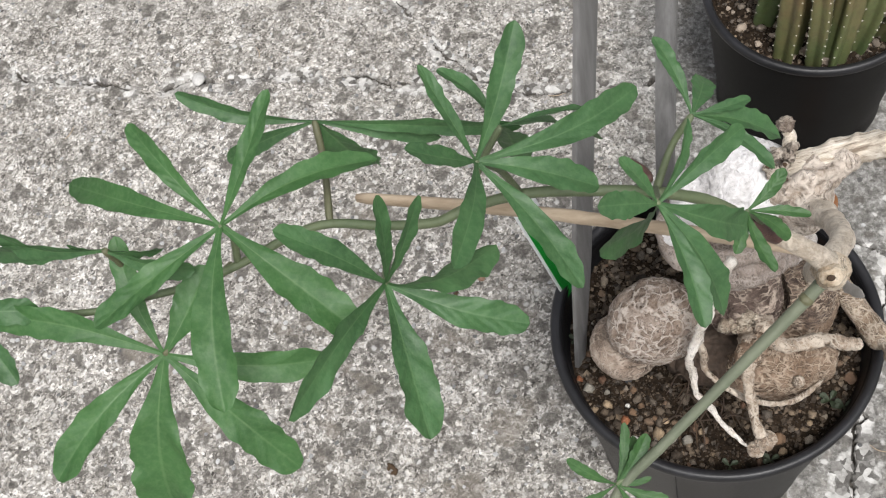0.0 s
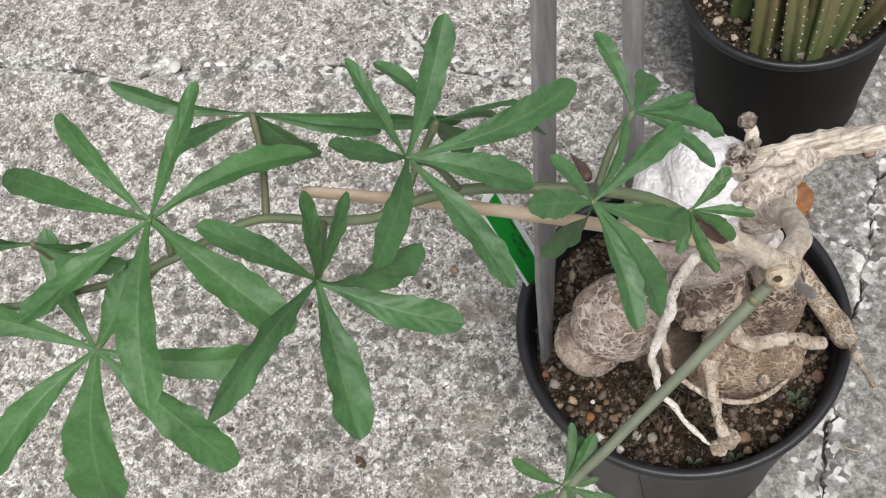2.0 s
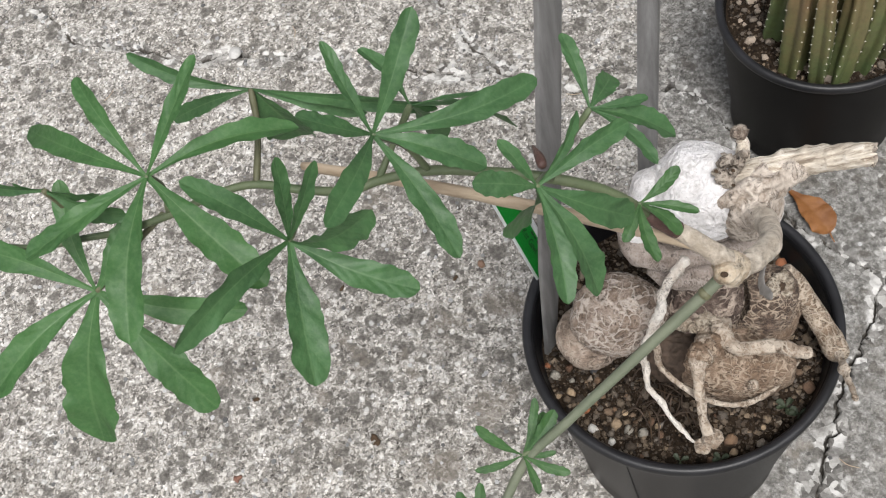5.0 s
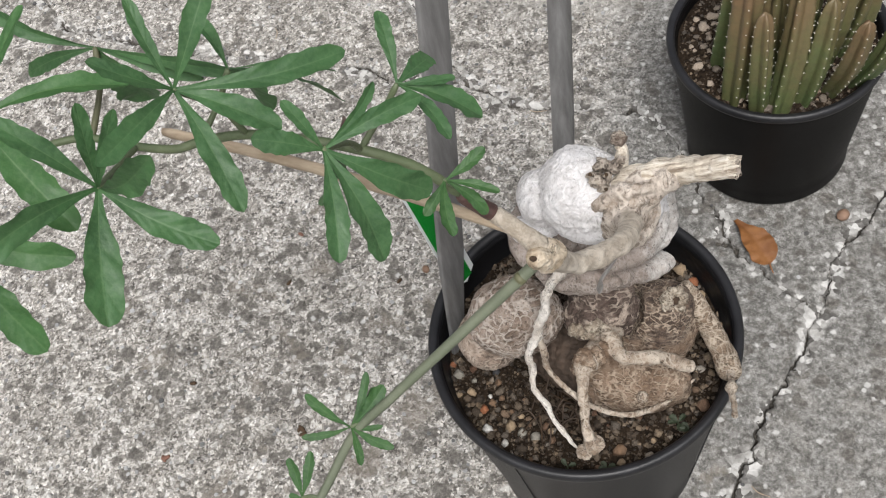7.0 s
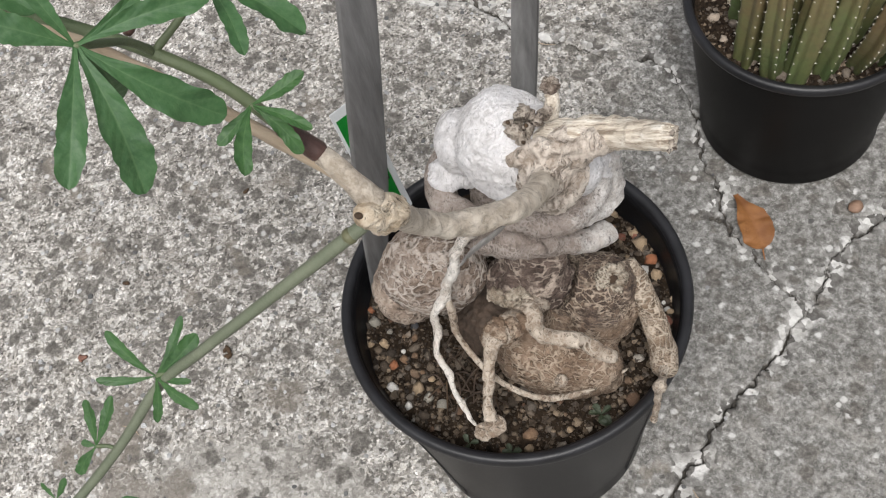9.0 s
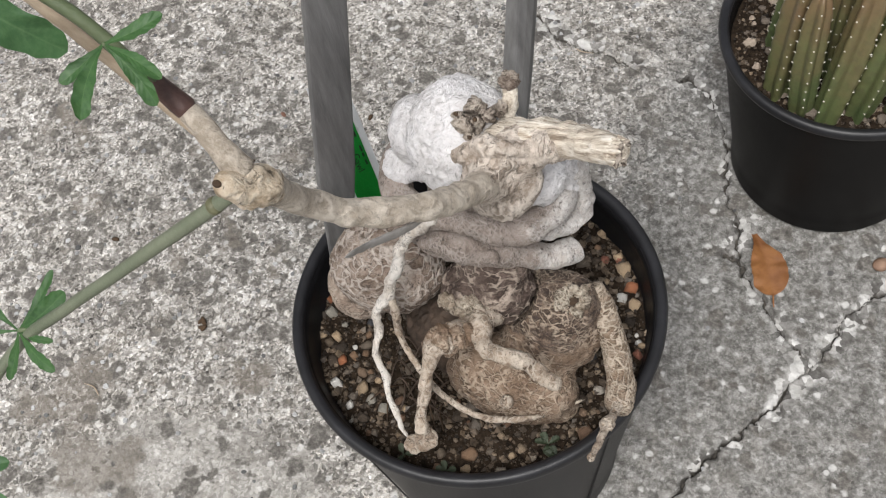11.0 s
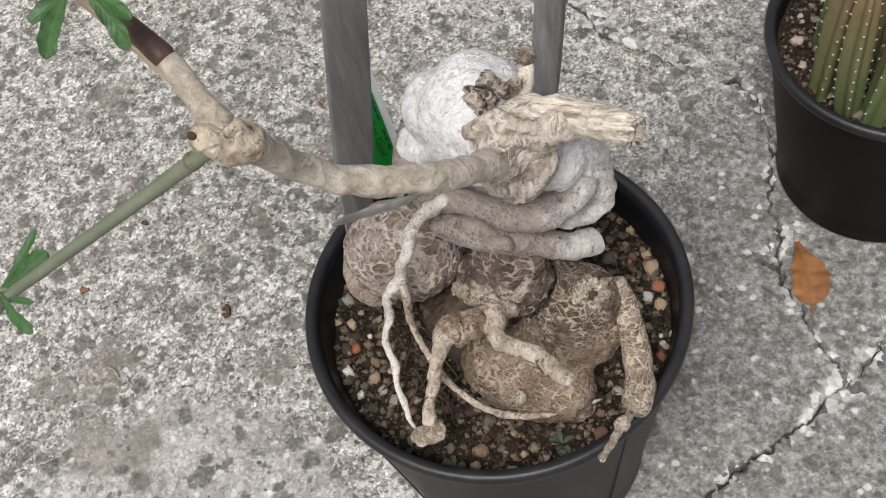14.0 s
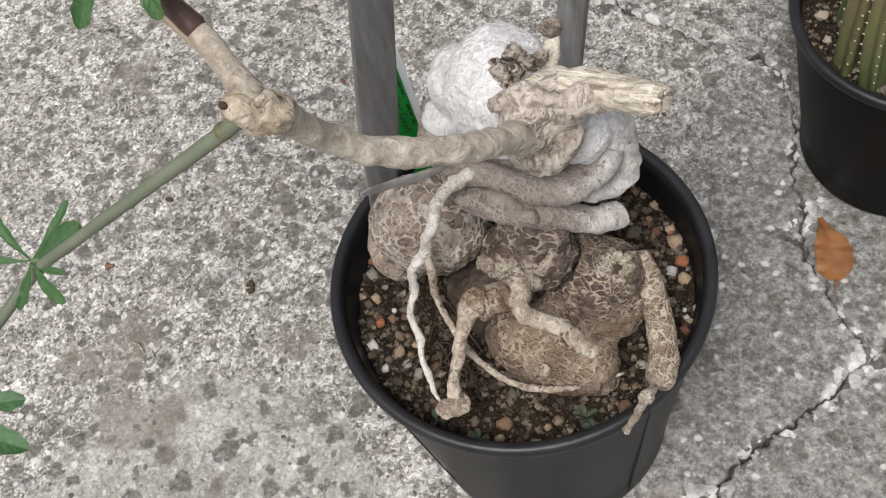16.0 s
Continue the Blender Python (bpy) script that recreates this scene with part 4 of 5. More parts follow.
for spot, way in (((0.0148, -0.0075, 0.2965), (0.0, -0.5, 0.8)), ((0.0163, -0.001, 0.2992), (0.0, -0.3, 0.9)), ((0.0204, -0.002, 0.2985), (0.2, -0.4, 0.9)), ((0.0234, 0.003, 0.2985), (0.3, -0.3, 0.9)), ((0.0185, -0.0098, 0.2945), (0.2, -0.6, 0.7)), ((0.0125, -0.0055, 0.2975), (-0.2, -0.4, 0.9)), ((0.0185, -0.0055, 0.298), (0.1, -0.4, 0.9))):
    a, d = Vector(spot) + Vector((0.0012, -0.0005, 0.0018)), Vector(way).normalized()
    s = 0.85 + 0.35 * math.sin(spot[0] * 4000)
    scar = part("branch_scar", tube([(*(a - d * 0.005), 0.0026), (*(a - d * 0.001), 0.0024 * s), (*(a + d * 0.0022 * s), 0.0025 * s), (*(a + d * 0.0034 * s), 0.0012 * s)], 22, 14, 0.85, 430, seed=spot[0] * 900), M_SCAR, PLANT, "knobbly old branch scar")
    if spot[0] in (0.0125, 0.0185):
        part("pit", lump(a + d * 0.0034 * s, (0.0009, 0.0009, 0.0007), (0, 0, 0), 0.3, 600, 1, 8, 10), M_HOLE, scar, "dark hollow")
def scar_crust(centre, wide, high, out, count, seed):
    """Crusty warts round an old scar, thickest at its rim."""
    rnd = random.Random(seed)
    o = Vector(out).normalized()
    across = Vector((1, 0.3, 0))
    across = (across - o * across.dot(o)).normalized()
    along = o.cross(across)
    for k in range(count):
        a, f = 2 * math.pi * k / count * 1.6 + rnd.uniform(-0.3, 0.3), rnd.choice((1.0, 1.0, 0.85, 0.5))
        s = rnd.uniform(0.0013, 0.0027)
        at = Vector(centre) + across * wide * f * math.cos(a) + along * high * f * math.sin(a) + o * rnd.uniform(-0.0012, 0.0006)
        part("wart", lump(at, (s * rnd.uniform(0.8, 1.5), s * 0.9, s * rnd.uniform(0.7, 1.3)), (0, rnd.uniform(0, 360), rnd.uniform(0, 90)), 0.5, 420, seed + k, 14, 18, 0.15), M_WART, PLANT)


scar_crust((0.0475, 0.0005, 0.1872), 0.005, 0.0048, (0.45, -0.32, 0.82), 20, 3)
scar_crust((0.0085, -0.0205, 0.1875), 0.0085, 0.0036, (0.1, -0.85, 0.5), 24, 40)
part("pit", lump((0.0475, 0.0005, 0.1882), (0.0028, 0.0024, 0.0012), (20, 25, 0), 0.3, 300, 2, 12, 16), M_HOLE, PLANT, "dark hollow of the scar")
rnd = random.Random(8)
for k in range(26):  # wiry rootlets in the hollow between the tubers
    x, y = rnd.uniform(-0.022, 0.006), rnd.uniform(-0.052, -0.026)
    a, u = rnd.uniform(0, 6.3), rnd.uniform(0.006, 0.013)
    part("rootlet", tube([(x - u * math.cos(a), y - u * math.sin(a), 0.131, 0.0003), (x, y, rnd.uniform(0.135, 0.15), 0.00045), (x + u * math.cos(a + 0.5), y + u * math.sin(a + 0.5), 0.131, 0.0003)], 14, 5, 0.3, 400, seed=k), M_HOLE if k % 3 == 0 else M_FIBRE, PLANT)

# The neck takes its darker tone below about z 0.28.
retone(part("neck", sculpt(meld(0.0035,
    ellipsoid((0.0268, -0.0075, 0.2725), (0.0145, 0.0135, 0.0165), (0, 12, 0)),
    ellipsoid((0.0325, -0.0045, 0.2895), (0.0105, 0.0095, 0.0085), (0, -25, 0)),
    limb([(0.026, -0.006, 0.284, 0.0078), (0.036, -0.0035, 0.2905, 0.007), (0.045, -0.003, 0.296, 0.0062)], 8),
    limb([(0.0275, -0.012, 0.281, 0.0085), (0.0300, -0.021, 0.2895, 0.0058), (0.0315, -0.028, 0.297, 0.005)], 8),
    limb([(0.014, -0.0125, 0.286, 0.0022), (0.018, -0.0145, 0.2905, 0.0026), (0.0235, -0.0125, 0.297, 0.003), (0.031, -0.0125, 0.2995, 0.0028), (0.038, -0.010, 0.299, 0.0022)], 10),
    limb([(0.019, -0.0165, 0.278, 0.0018), (0.022, -0.018, 0.285, 0.0022), (0.026, -0.0165, 0.292, 0.0024), (0.034, -0.014, 0.2945, 0.002)], 10)),
    (0.005, -0.036, 0.25), (0.055, 0.012, 0.309), 0.0006, 0.0013, 90, 0.0006, 210, 50.0), M_NECK, PLANT, "gnarled straw-coloured neck where the branches start"),
    lambda q: (0.284 - q.z) * 55)
part("old_stem", tube([(0.029, -0.016, 0.284, 0.0062), (0.0315, -0.026, 0.2955, 0.005), (0.0325, -0.040, 0.3095, 0.0044), (0.031, -0.054, 0.3232, 0.0043), (0.0255, -0.064, 0.3308, 0.0043), (0.019, -0.073, 0.3392, 0.0042),
                       (0.0145, -0.080, 0.3505, 0.0038), (0.014, -0.087, 0.3640, 0.0039), (0.0145, -0.0925, 0.376, 0.0044)], 90, 24, 0.18, 130, seed=28), M_ARM, PLANT, "bent grey-green old stem")
part("bark_flake", tube([(0.0315, -0.052, 0.3185, 0.0028), (0.0295, -0.060, 0.320, 0.0022), (0.0275, -0.069, 0.326, 0.0024), (0.027, -0.078, 0.334, 0.002), (0.0285, -0.085, 0.342, 0.0018), (0.0293, -0.089, 0.3465, 0.0006)], 36, 10, 0.25, 250, 0.3, 29), M_HUSK, PLANT, "loose curl of dry grey skin")
NODE = part("node", tube([(0.0145, -0.0905, 0.3725, 0.0042), (0.014, -0.0945, 0.3785, 0.0055), (0.0128, -0.0985, 0.3835, 0.0049), (0.0118, -0.1012, 0.387, 0.0036), (0.0114, -0.1022, 0.3884, 0.003)], 26, 22, 0.3, 210, seed=31), M_KNOB, PLANT, "swollen straw-coloured stem node")
part("pith", lump((0.0112, -0.1029, 0.3892), (0.0013, 0.001, 0.001), (0, 0, 0), 0.1, 300, 2, 10, 12), M_HOLE, NODE, "dark hollow pith")
part("stem", tube([(0.0125, -0.0955, 0.384, 0.0042), (0.0075, -0.0945, 0.3895, 0.0033), (0.001, -0.0925, 0.394, 0.003), (-0.0035, -0.0912, 0.3965, 0.0029)], 18, 14, 0.1, 160, seed=32), M_ARM, PLANT, "grey-brown upper stem")
part("stem", tube([(-0.0025, -0.0913, 0.396, 0.0031), (-0.0065, -0.0913, 0.400, 0.0028), (-0.0125, -0.092, 0.4075, 0.0025)], 12, 14, 0.08, 200, seed=33), M_PURPLE, PLANT, "dark purple stem joint")
VINE = [(-0.0115, -0.0918, 0.4065), (-0.0242, -0.0921, 0.4209), (-0.0396, -0.0936, 0.4306), (-0.0579, -0.0927, 0.433), (-0.0764, -0.0921, 0.4332), (-0.0926, -0.0938, 0.4304), (-0.1008, -0.0962, 0.4288),
        (-0.1155, -0.0952, 0.4275), (-0.1318, -0.0932, 0.4279), (-0.1425, -0.0974, 0.4298), (-0.1571, -0.1043, 0.4285), (-0.1723, -0.1088, 0.4262), (-0.1876, -0.1112, 0.4249), (-0.2015, -0.1132, 0.4231), (-0.2145, -0.1137, 0.4241), (-0.24, -0.115, 0.425)]
part("stem", tube([(*p, 0.0018 - 0.0008 * i / 15) for i, p in enumerate(VINE)], 70, 12, 0.07, 150, seed=34), M_VINE, PLANT, "green climbing stem")
part("stem", tube([(0.0115, -0.0985, 0.381, 0.0022), (0.004, -0.1035, 0.374, 0.0021), (-0.018, -0.1175, 0.3545, 0.0019), (-0.040, -0.1315, 0.335, 0.0018), (-0.056, -0.142, 0.320, 0.0018), (-0.0685, -0.1610, 0.3025, 0.0017), (-0.088, -0.184, 0.281, 0.0016), (-0.115, -0.21, 0.258, 0.0015)], 60, 12, 0.06, 150, seed=35), M_HANG, PLANT, "grey-green hanging stem")
part("collar", tube([(0.0065, -0.102, 0.3765, 0.0025), (0.0045, -0.1033, 0.3748, 0.0024)], 5, 12, 0.05, 100), M_VINE_BROWN, PLANT)
part("bud", tube([(-0.0415, -0.0965, 0.4415, 0.0016), (-0.043, -0.092, 0.440, 0.0014), (-0.0455, -0.086, 0.437, 0.0003)], 12, 8, 0.1, 200), M_PURPLE, PLANT, "dark pointed bud")


def leaf_blade(base, tip, width, normal, droop=0.1, seed=0, teeth=0.06, n=46, half=8):
    """One leaflet from base to tip: narrow at the base, widest beyond the middle, folded along its rib, puckered between its veins, with a toothed, lobed edge."""
    rnd = random.Random(seed)
    a, b, up = Vector(base), Vector(tip), Vector(normal)
    way = b - a
    long = way.length
    way.normalize()
    up = (up - way * up.dot(way)).normalized()
    side = way.cross(up)
    curl, twist, bend = rnd.uniform(0.1, 0.38), rnd.uniform(-0.4, 0.4), rnd.uniform(-0.06, 0.06)
    phase, phase2, veins = rnd.uniform(0, 6), rnd.uniform(0, 6), rnd.uniform(7.5, 9.5)
    pucker = rnd.uniform(0.008, 0.034)
    verts, faces, uvs = [], [], []
    for i in range(n + 1):
        v = i / n
        grow = min(1.0, v / 0.62)
        prof = 0.16 + 0.84 * grow * grow * (3 - 2 * grow)
        if v > 0.8:
            prof *= math.sqrt(max(0.0, 1 - ((v - 0.8) / 0.2) ** 1.7)) * 0.97 + 0.03
        mid = a + way * long * v + up * long * (droop * math.sin(math.pi * v)) + side * long * bend * math.sin(math.pi * v)
        tw = twist * v
        s, u2 = side * math.cos(tw) + up * math.sin(tw), up * math.cos(tw) - side * math.sin(tw)
        ragged = min(1.0, max(0.0, (v - 0.3) / 0.3))
        for k in range(-half, half + 1):
            u = k / half
            turn = phase + (2.3 if u > 0 else 0)
            edge = 1 + teeth * ragged * math.sin(v * 38 + turn + 1.6 * math.sin(v * 9 + phase2)) * abs(u) ** 3 + teeth * 0.9 * math.sin(v * 12 + phase2 + (3 if u > 0 else 0)) * abs(u) ** 2
            w = width * 0.5 * prof * edge
            ripple = (0.055 * math.sin(v * 17 - abs(u) * 3 + phase + u) + 0.03 * math.sin(v * 33 + phase2 + 2 * u)) * width * abs(u) ** 1.6 * prof
            quilt = pucker * width * prof * math.sin(math.pi * ((v * veins - abs(u) * 1.5 + 0.12 * math.sin(turn + v * 21)) % 1.0)) * 2.2 * abs(u) ** 0.6 * (1.05 - abs(u))
            verts.append(mid + s * u * w + u2 * (curl * w * abs(u) ** 1.5 + ripple + quilt - 0.06 * w * (1 - abs(u))))
            uvs.append((0.5 + 0.5 * u, v))
    m = 2 * half + 1
    for i in range(n):
        for k in range(m - 1):
            q = i * m + k
            faces.append((q, q + 1, q + m + 1, q + m))
    return verts, faces, uvs


def leaflet(parent, base, tip, width, normal, droop, seed, mat):
    verts, faces, uvs = leaf_blade(base, tip, width, normal, droop, seed)
    me = mesh_of("leaflet", verts, faces, mat)
    layer = me.uv_layers.new(name="UVMap")
    layer.data.foreach_set("uv", [c for loop in me.loops for c in uvs[loop.vertex_index]])
    return part("leaflet", me, mat, parent)


def palmate_leaf(num, centre, root, mat, blades):
    """A leaf on its stalk: its centre, where the stalk leaves the stem, and its leaflets as tip and width against length."""
    c, r = Vector(centre), Vector(root)
    thin = 0.001 if mat is not M_YOUNG else 0.0007
    bow = (c + r) / 2 + Vector((0.0, 0.004, -0.002)) * (1 if mat is not M_YOUNG else 0.2)
    leaf = part("leaf", tube([(*r, thin * 1.25), (*bow, thin), (*c, thin * 1.2)], 12, 8, 0.05, 200), M_VINE_BROWN if num in (7, 9, 2) else M_VINE, PLANT, "palmate green leaf on its stalk")
    offs = np.array([Vector(t) - c for t, _ in blades])
    nrm = Vector(np.linalg.svd(offs)[2][2])
    if nrm.dot(Vector((0.05, -0.25, 0.6))) < 0:
        nrm = -nrm
    nrm = (nrm + Vector((0.05, -0.3, 0.7))).normalized()
    for k, (tip, wide) in enumerate(blades):
        long = (Vector(tip) - c).length
        leaflet(leaf, c, tip, wide * long * (0.68 if mat is not M_YOUNG else 0.9), nrm, 0.07 if mat is not M_YOUNG else 0.03, num * 31 + k, mat)


palmate_leaf(0, (-0.155, -0.107, 0.454), (-0.158, -0.104, 0.4285), M_FRESH, [((-0.180, -0.079, 0.465), 0.21), ((-0.137, -0.082, 0.478), 0.22), ((-0.115, -0.084, 0.445), 0.25), ((-0.209, -0.077, 0.436), 0.18), ((-0.1886, -0.1318, 0.4488), 0.28), ((-0.153, -0.156, 0.444), 0.3), ((-0.120, -0.132, 0.434), 0.34)])
palmate_leaf(1, (-0.112, -0.123, 0.4445), (-0.1155, -0.0952, 0.4275), M_LEAF, [((-0.109, -0.115, 0.475), 0.25), ((-0.099, -0.114, 0.472), 0.22), ((-0.080, -0.132, 0.476), 0.3), ((-0.076, -0.130, 0.429), 0.32), ((-0.103, -0.160, 0.427), 0.41), ((-0.131, -0.167, 0.463), 0.24), ((-0.134, -0.123, 0.476), 0.27)])
palmate_leaf(2, (-0.181, -0.126, 0.418), (-0.160, -0.104, 0.4285), M_FRESH, [((-0.2143, -0.1568, 0.4044), 0.3), ((-0.190, -0.158, 0.372), 0.46), ((-0.150, -0.148, 0.379), 0.32), ((-0.136, -0.125, 0.405), 0.3), ((-0.190, -0.100, 0.442), 0.27), ((-0.2331, -0.1136, 0.4262), 0.26), ((-0.166, -0.106, 0.432), 0.5)])
palmate_leaf(3, (-0.085, -0.1035, 0.4685), (-0.0764, -0.0921, 0.4332), M_LEAF, [((-0.072, -0.081, 0.494), 0.27), ((-0.096, -0.090, 0.492), 0.22), ((-0.043, -0.076, 0.456), 0.22), ((-0.055, -0.106, 0.456), 0.38), ((-0.061, -0.132, 0.451), 0.27), ((-0.089, -0.142, 0.484), 0.24), ((-0.099, -0.114, 0.492), 0.27)])
palmate_leaf(4, (-0.041, -0.1125, 0.456), (-0.0396, -0.0936, 0.4306), M_LEAF, [((-0.017, -0.091, 0.455), 0.27), ((-0.031, -0.089, 0.458), 0.2), ((-0.050, -0.109, 0.473), 0.3), ((-0.056, -0.121, 0.471), 0.44), ((-0.032, -0.142, 0.444), 0.3), ((-0.025, -0.130, 0.427), 0.36), ((-0.016, -0.104, 0.426), 0.33), ((-0.056, -0.100, 0.412), 0.3)])
palmate_leaf(5, (-0.0145, -0.096, 0.4205), (-0.0065, -0.0913, 0.4005), M_YOUNG, [((-0.003, -0.086, 0.425), 0.28), ((0.003, -0.098, 0.419), 0.2), ((-0.002, -0.099, 0.408), 0.25), ((-0.009, -0.114, 0.417), 0.26), ((-0.019, -0.108, 0.418), 0.3)])
palmate_leaf(6, (-0.0285, -0.079, 0.445), (-0.0396, -0.0936, 0.4310), M_LEAF, [((-0.037, -0.059, 0.455), 0.3), ((-0.023, -0.061, 0.437), 0.5), ((-0.004, -0.079, 0.431), 0.42), ((-0.009, -0.097, 0.443), 0.26), ((-0.012, -0.073, 0.442), 0.3)])
palmate_leaf(7, (-0.134, -0.067, 0.442), (-0.1318, -0.0932, 0.4279), M_LEAF, [((-0.173, -0.060, 0.452), 0.18), ((-0.1635, -0.0692, 0.4294), 0.25), ((-0.1264, -0.0631, 0.4111), 0.75), ((-0.0989, -0.0686, 0.4306), 0.2), ((-0.075, -0.072, 0.437), 0.14)])
palmate_leaf(8, (-0.080, -0.082, 0.452), (-0.0926, -0.0938, 0.4304), M_LEAF, [((-0.096, -0.066, 0.459), 0.32), ((-0.053, -0.068, 0.421), 0.28), ((-0.050, -0.072, 0.441), 0.2), ((-0.0782, -0.0741, 0.423), 0.55)])
palmate_leaf(9, (-0.1881, -0.1095, 0.4507), (-0.1900, -0.1116, 0.4246), M_LEAF, [((-0.2259, -0.0987, 0.4515), 0.3), ((-0.2306, -0.0991, 0.4384), 0.25), ((-0.1999, -0.1062, 0.4493), 0.2), ((-0.1675, -0.1101, 0.4365), 0.4), ((-0.1754, -0.1046, 0.441), 0.4)])
palmate_leaf(10, (-0.238, -0.116, 0.4314), (-0.235, -0.1148, 0.4248), M_LEAF, [((-0.216, -0.114, 0.4271), 0.5), ((-0.2229, -0.133, 0.4201), 0.4), ((-0.2367, -0.1017, 0.4357), 0.4), ((-0.2513, -0.1271, 0.4275), 0.4)])
palmate_leaf(11, (-0.0564, -0.1404, 0.3239), (-0.050, -0.1385, 0.3262), M_YOUNG, [((-0.0719, -0.1353, 0.337), 0.2), ((-0.0722, -0.1484, 0.3283), 0.17), ((-0.0521, -0.1228, 0.3343), 0.17), ((-0.0451, -0.1268, 0.3333), 0.3), ((-0.0492, -0.1252, 0.3274), 0.3), ((-0.0446, -0.1388, 0.3239), 0.2), ((-0.0394, -0.1458, 0.3219), 0.22), ((-0.0499, -0.1538, 0.3218), 0.22)])
palmate_leaf(12, (-0.0745, -0.1625, 0.3051), (-0.0685, -0.1610, 0.3028), M_YOUNG, [((-0.0796, -0.1518, 0.3156), 0.3), ((-0.0719, -0.1482, 0.3156), 0.25), ((-0.0797, -0.1712, 0.2978), 0.35), ((-0.079, -0.163, 0.307), 0.5)])
palmate_leaf(13, (-0.0895, -0.179, 0.2860), (-0.0855, -0.1810, 0.2838), M_YOUNG, [((-0.0867, -0.1726, 0.2921), 0.3), ((-0.093, -0.186, 0.281), 0.35), ((-0.096, -0.176, 0.289), 0.3), ((-0.078, -0.181, 0.286), 0.25)])
palmate_leaf(14, (-0.093, -0.1865, 0.266), (-0.0985, -0.194, 0.272), M_LEAF, [((-0.0712, -0.1665, 0.265), 0.34), ((-0.0582, -0.1790, 0.265), 0.34), ((-0.100, -0.213, 0.262), 0.35), ((-0.088, -0.208, 0.264), 0.38)])

# ---- stakes and label ----
part_stake = tube([(-0.1335, -0.0585, 0.3858, 0.0022), (-0.09, -0.069, 0.390, 0.0025), (-0.045, -0.081, 0.3925, 0.0026), (-0.003, -0.0925, 0.3925, 0.0024), (0.004, -0.095, 0.392, 0.0018)], 40, 10, 0.1, 120, 0.6, 40)
tagged(part("plant_stake", part_stake, M_STAKE), "split tan bamboo cane lying along the stem", "stake")


def metal_stake(label, foot, top, wide, deep, turn):
    """A folded steel strip: a shallow channel with its two flanges."""
    a, b = Vector(foot), Vector(top)
    up = (b - a).normalized()
    side = Vector((math.cos(radians(turn)), math.sin(radians(turn)), 0))
    side = (side - up * side.dot(up)).normalized()
    out = side.cross(up)
    if out.y > 0:
        out = -out
    thing = group_of("metal_stake", label, "stake", "metal stakes", at=foot)
    edge = [(0.80, -0.14), (0.80, 0.1), (0.92, 0.04), (0.98, -0.1), (1, -0.55), (0.84, -0.55)]
    for name, sect in (("web", [(-0.8, 0.1), (-0.3, 0.2), (0.3, 0.2), (0.8, 0.1), (0.8, -0.14), (0.3, 0.02), (-0.3, 0.02), (-0.8, -0.14)]),
                       ("flange", edge), ("flange", [(-s, o) for s, o in edge[::-1]])):
        verts, faces, n, m = [], [], 24, len(sect)
        for i in range(n + 1):
            f = i / n
            thin = 0.35 + 0.65 * min(1, f * 6)
            verts += [a + (b - a) * f + side * s * wide / 2 * thin + out * o * deep for s, o in sect]
        for i in range(n):
            faces += [(i * m + k, i * m + (k + 1) % m, (i + 1) * m + (k + 1) % m, (i + 1) * m + k) for k in range(m)]
        faces += [tuple(range(m))[::-1], tuple(range(n * m, n * m + m))]
        part(name, (verts, faces), M_STEEL, thing, smooth=False)
    return thing


metal_stake("dull grey steel stake pushed into the soil beside the tuber", (-0.0695, -0.0119, 0.108), (-0.0300, 0.0914, 0.69), 0.0178, 0.0035, 60)
metal_stake("dull grey steel stake pushed into the soil behind the caudex", (-0.0162, 0.0601, 0.108), (-0.0060, 0.1901, 0.69), 0.0118, 0.011, 68)


def plant_label():
    tl, across, w, long = Vector((-0.0952, 0.0345, 0.2128)), Vector((0.5, 0.865, 0.0)).normalized(), 0.017, 0.078
    down = Vector((0.287, -0.138, -0.947))
    down = (down - across * down.dot(across)).normalized()
    face = across.cross(down).normalized()
    if face.z < 0:
        face = -face
    thing = group_of("plant_label", "green and white plastic plant label with handwriting, stuck in the pot", "label", at=tl)

    def sheet(x0, x1, y0, y1, lift, thick, taper=False):
        pts = [(x0, y0), (x1, y0), (x1, y1 * 0.93 if taper else y1), ((x0 + x1) / 2, y1), (x0, y1 * 0.93 if taper else y1)]
        verts = [tl + across * x + down * y + face * (lift + h) for h in (0, thick) for x, y in pts]
        return verts, [(4, 3, 2, 1, 0), (5, 6, 7, 8, 9)] + [(k, (k + 1) % 5, 5 + (k + 1) % 5, 5 + k) for k in range(5)]

    card = part("card", sheet(0, w, 0, long, 0, 0.0006, True), M_CARD, thing, smooth=False)
    part("print", sheet(w * 0.08, w * 0.8, 0.005, long * 0.97, 0.0007, 0.0002), M_GREEN, card, "green printed panel", smooth=False)
    ink = []
    rnd = random.Random(5)
    for k in range(9):
        if k != 5:
            ink.append(sheet(w * 0.68, w * 0.73, 0.014 + 0.0042 * k, 0.014 + 0.0042 * k + rnd.uniform(0.0022, 0.0034), 0.001, 0.0001))
    part("faded_line", join(*ink), M_INK, card, "faint dark marks", smooth=False)
    text = bpy.data.curves.new("writing", 'FONT')
    text.body, text.size, text.extrude = "Ker Gawl", 0.005, 0.00004
    text.materials.append(M_INK)
    ob = new("writing", text)
    ob.parent = card
    axes = Matrix((down, -across, face)).transposed()
    if axes.determinant() < 0:
        axes = Matrix((down, across, face)).transposed()
    at = tl + across * w * 0.40 + down * 0.033 + face * 0.00105
    ob.matrix_basis = Matrix.Translation(at) @ axes.to_4x4()


plant_label()


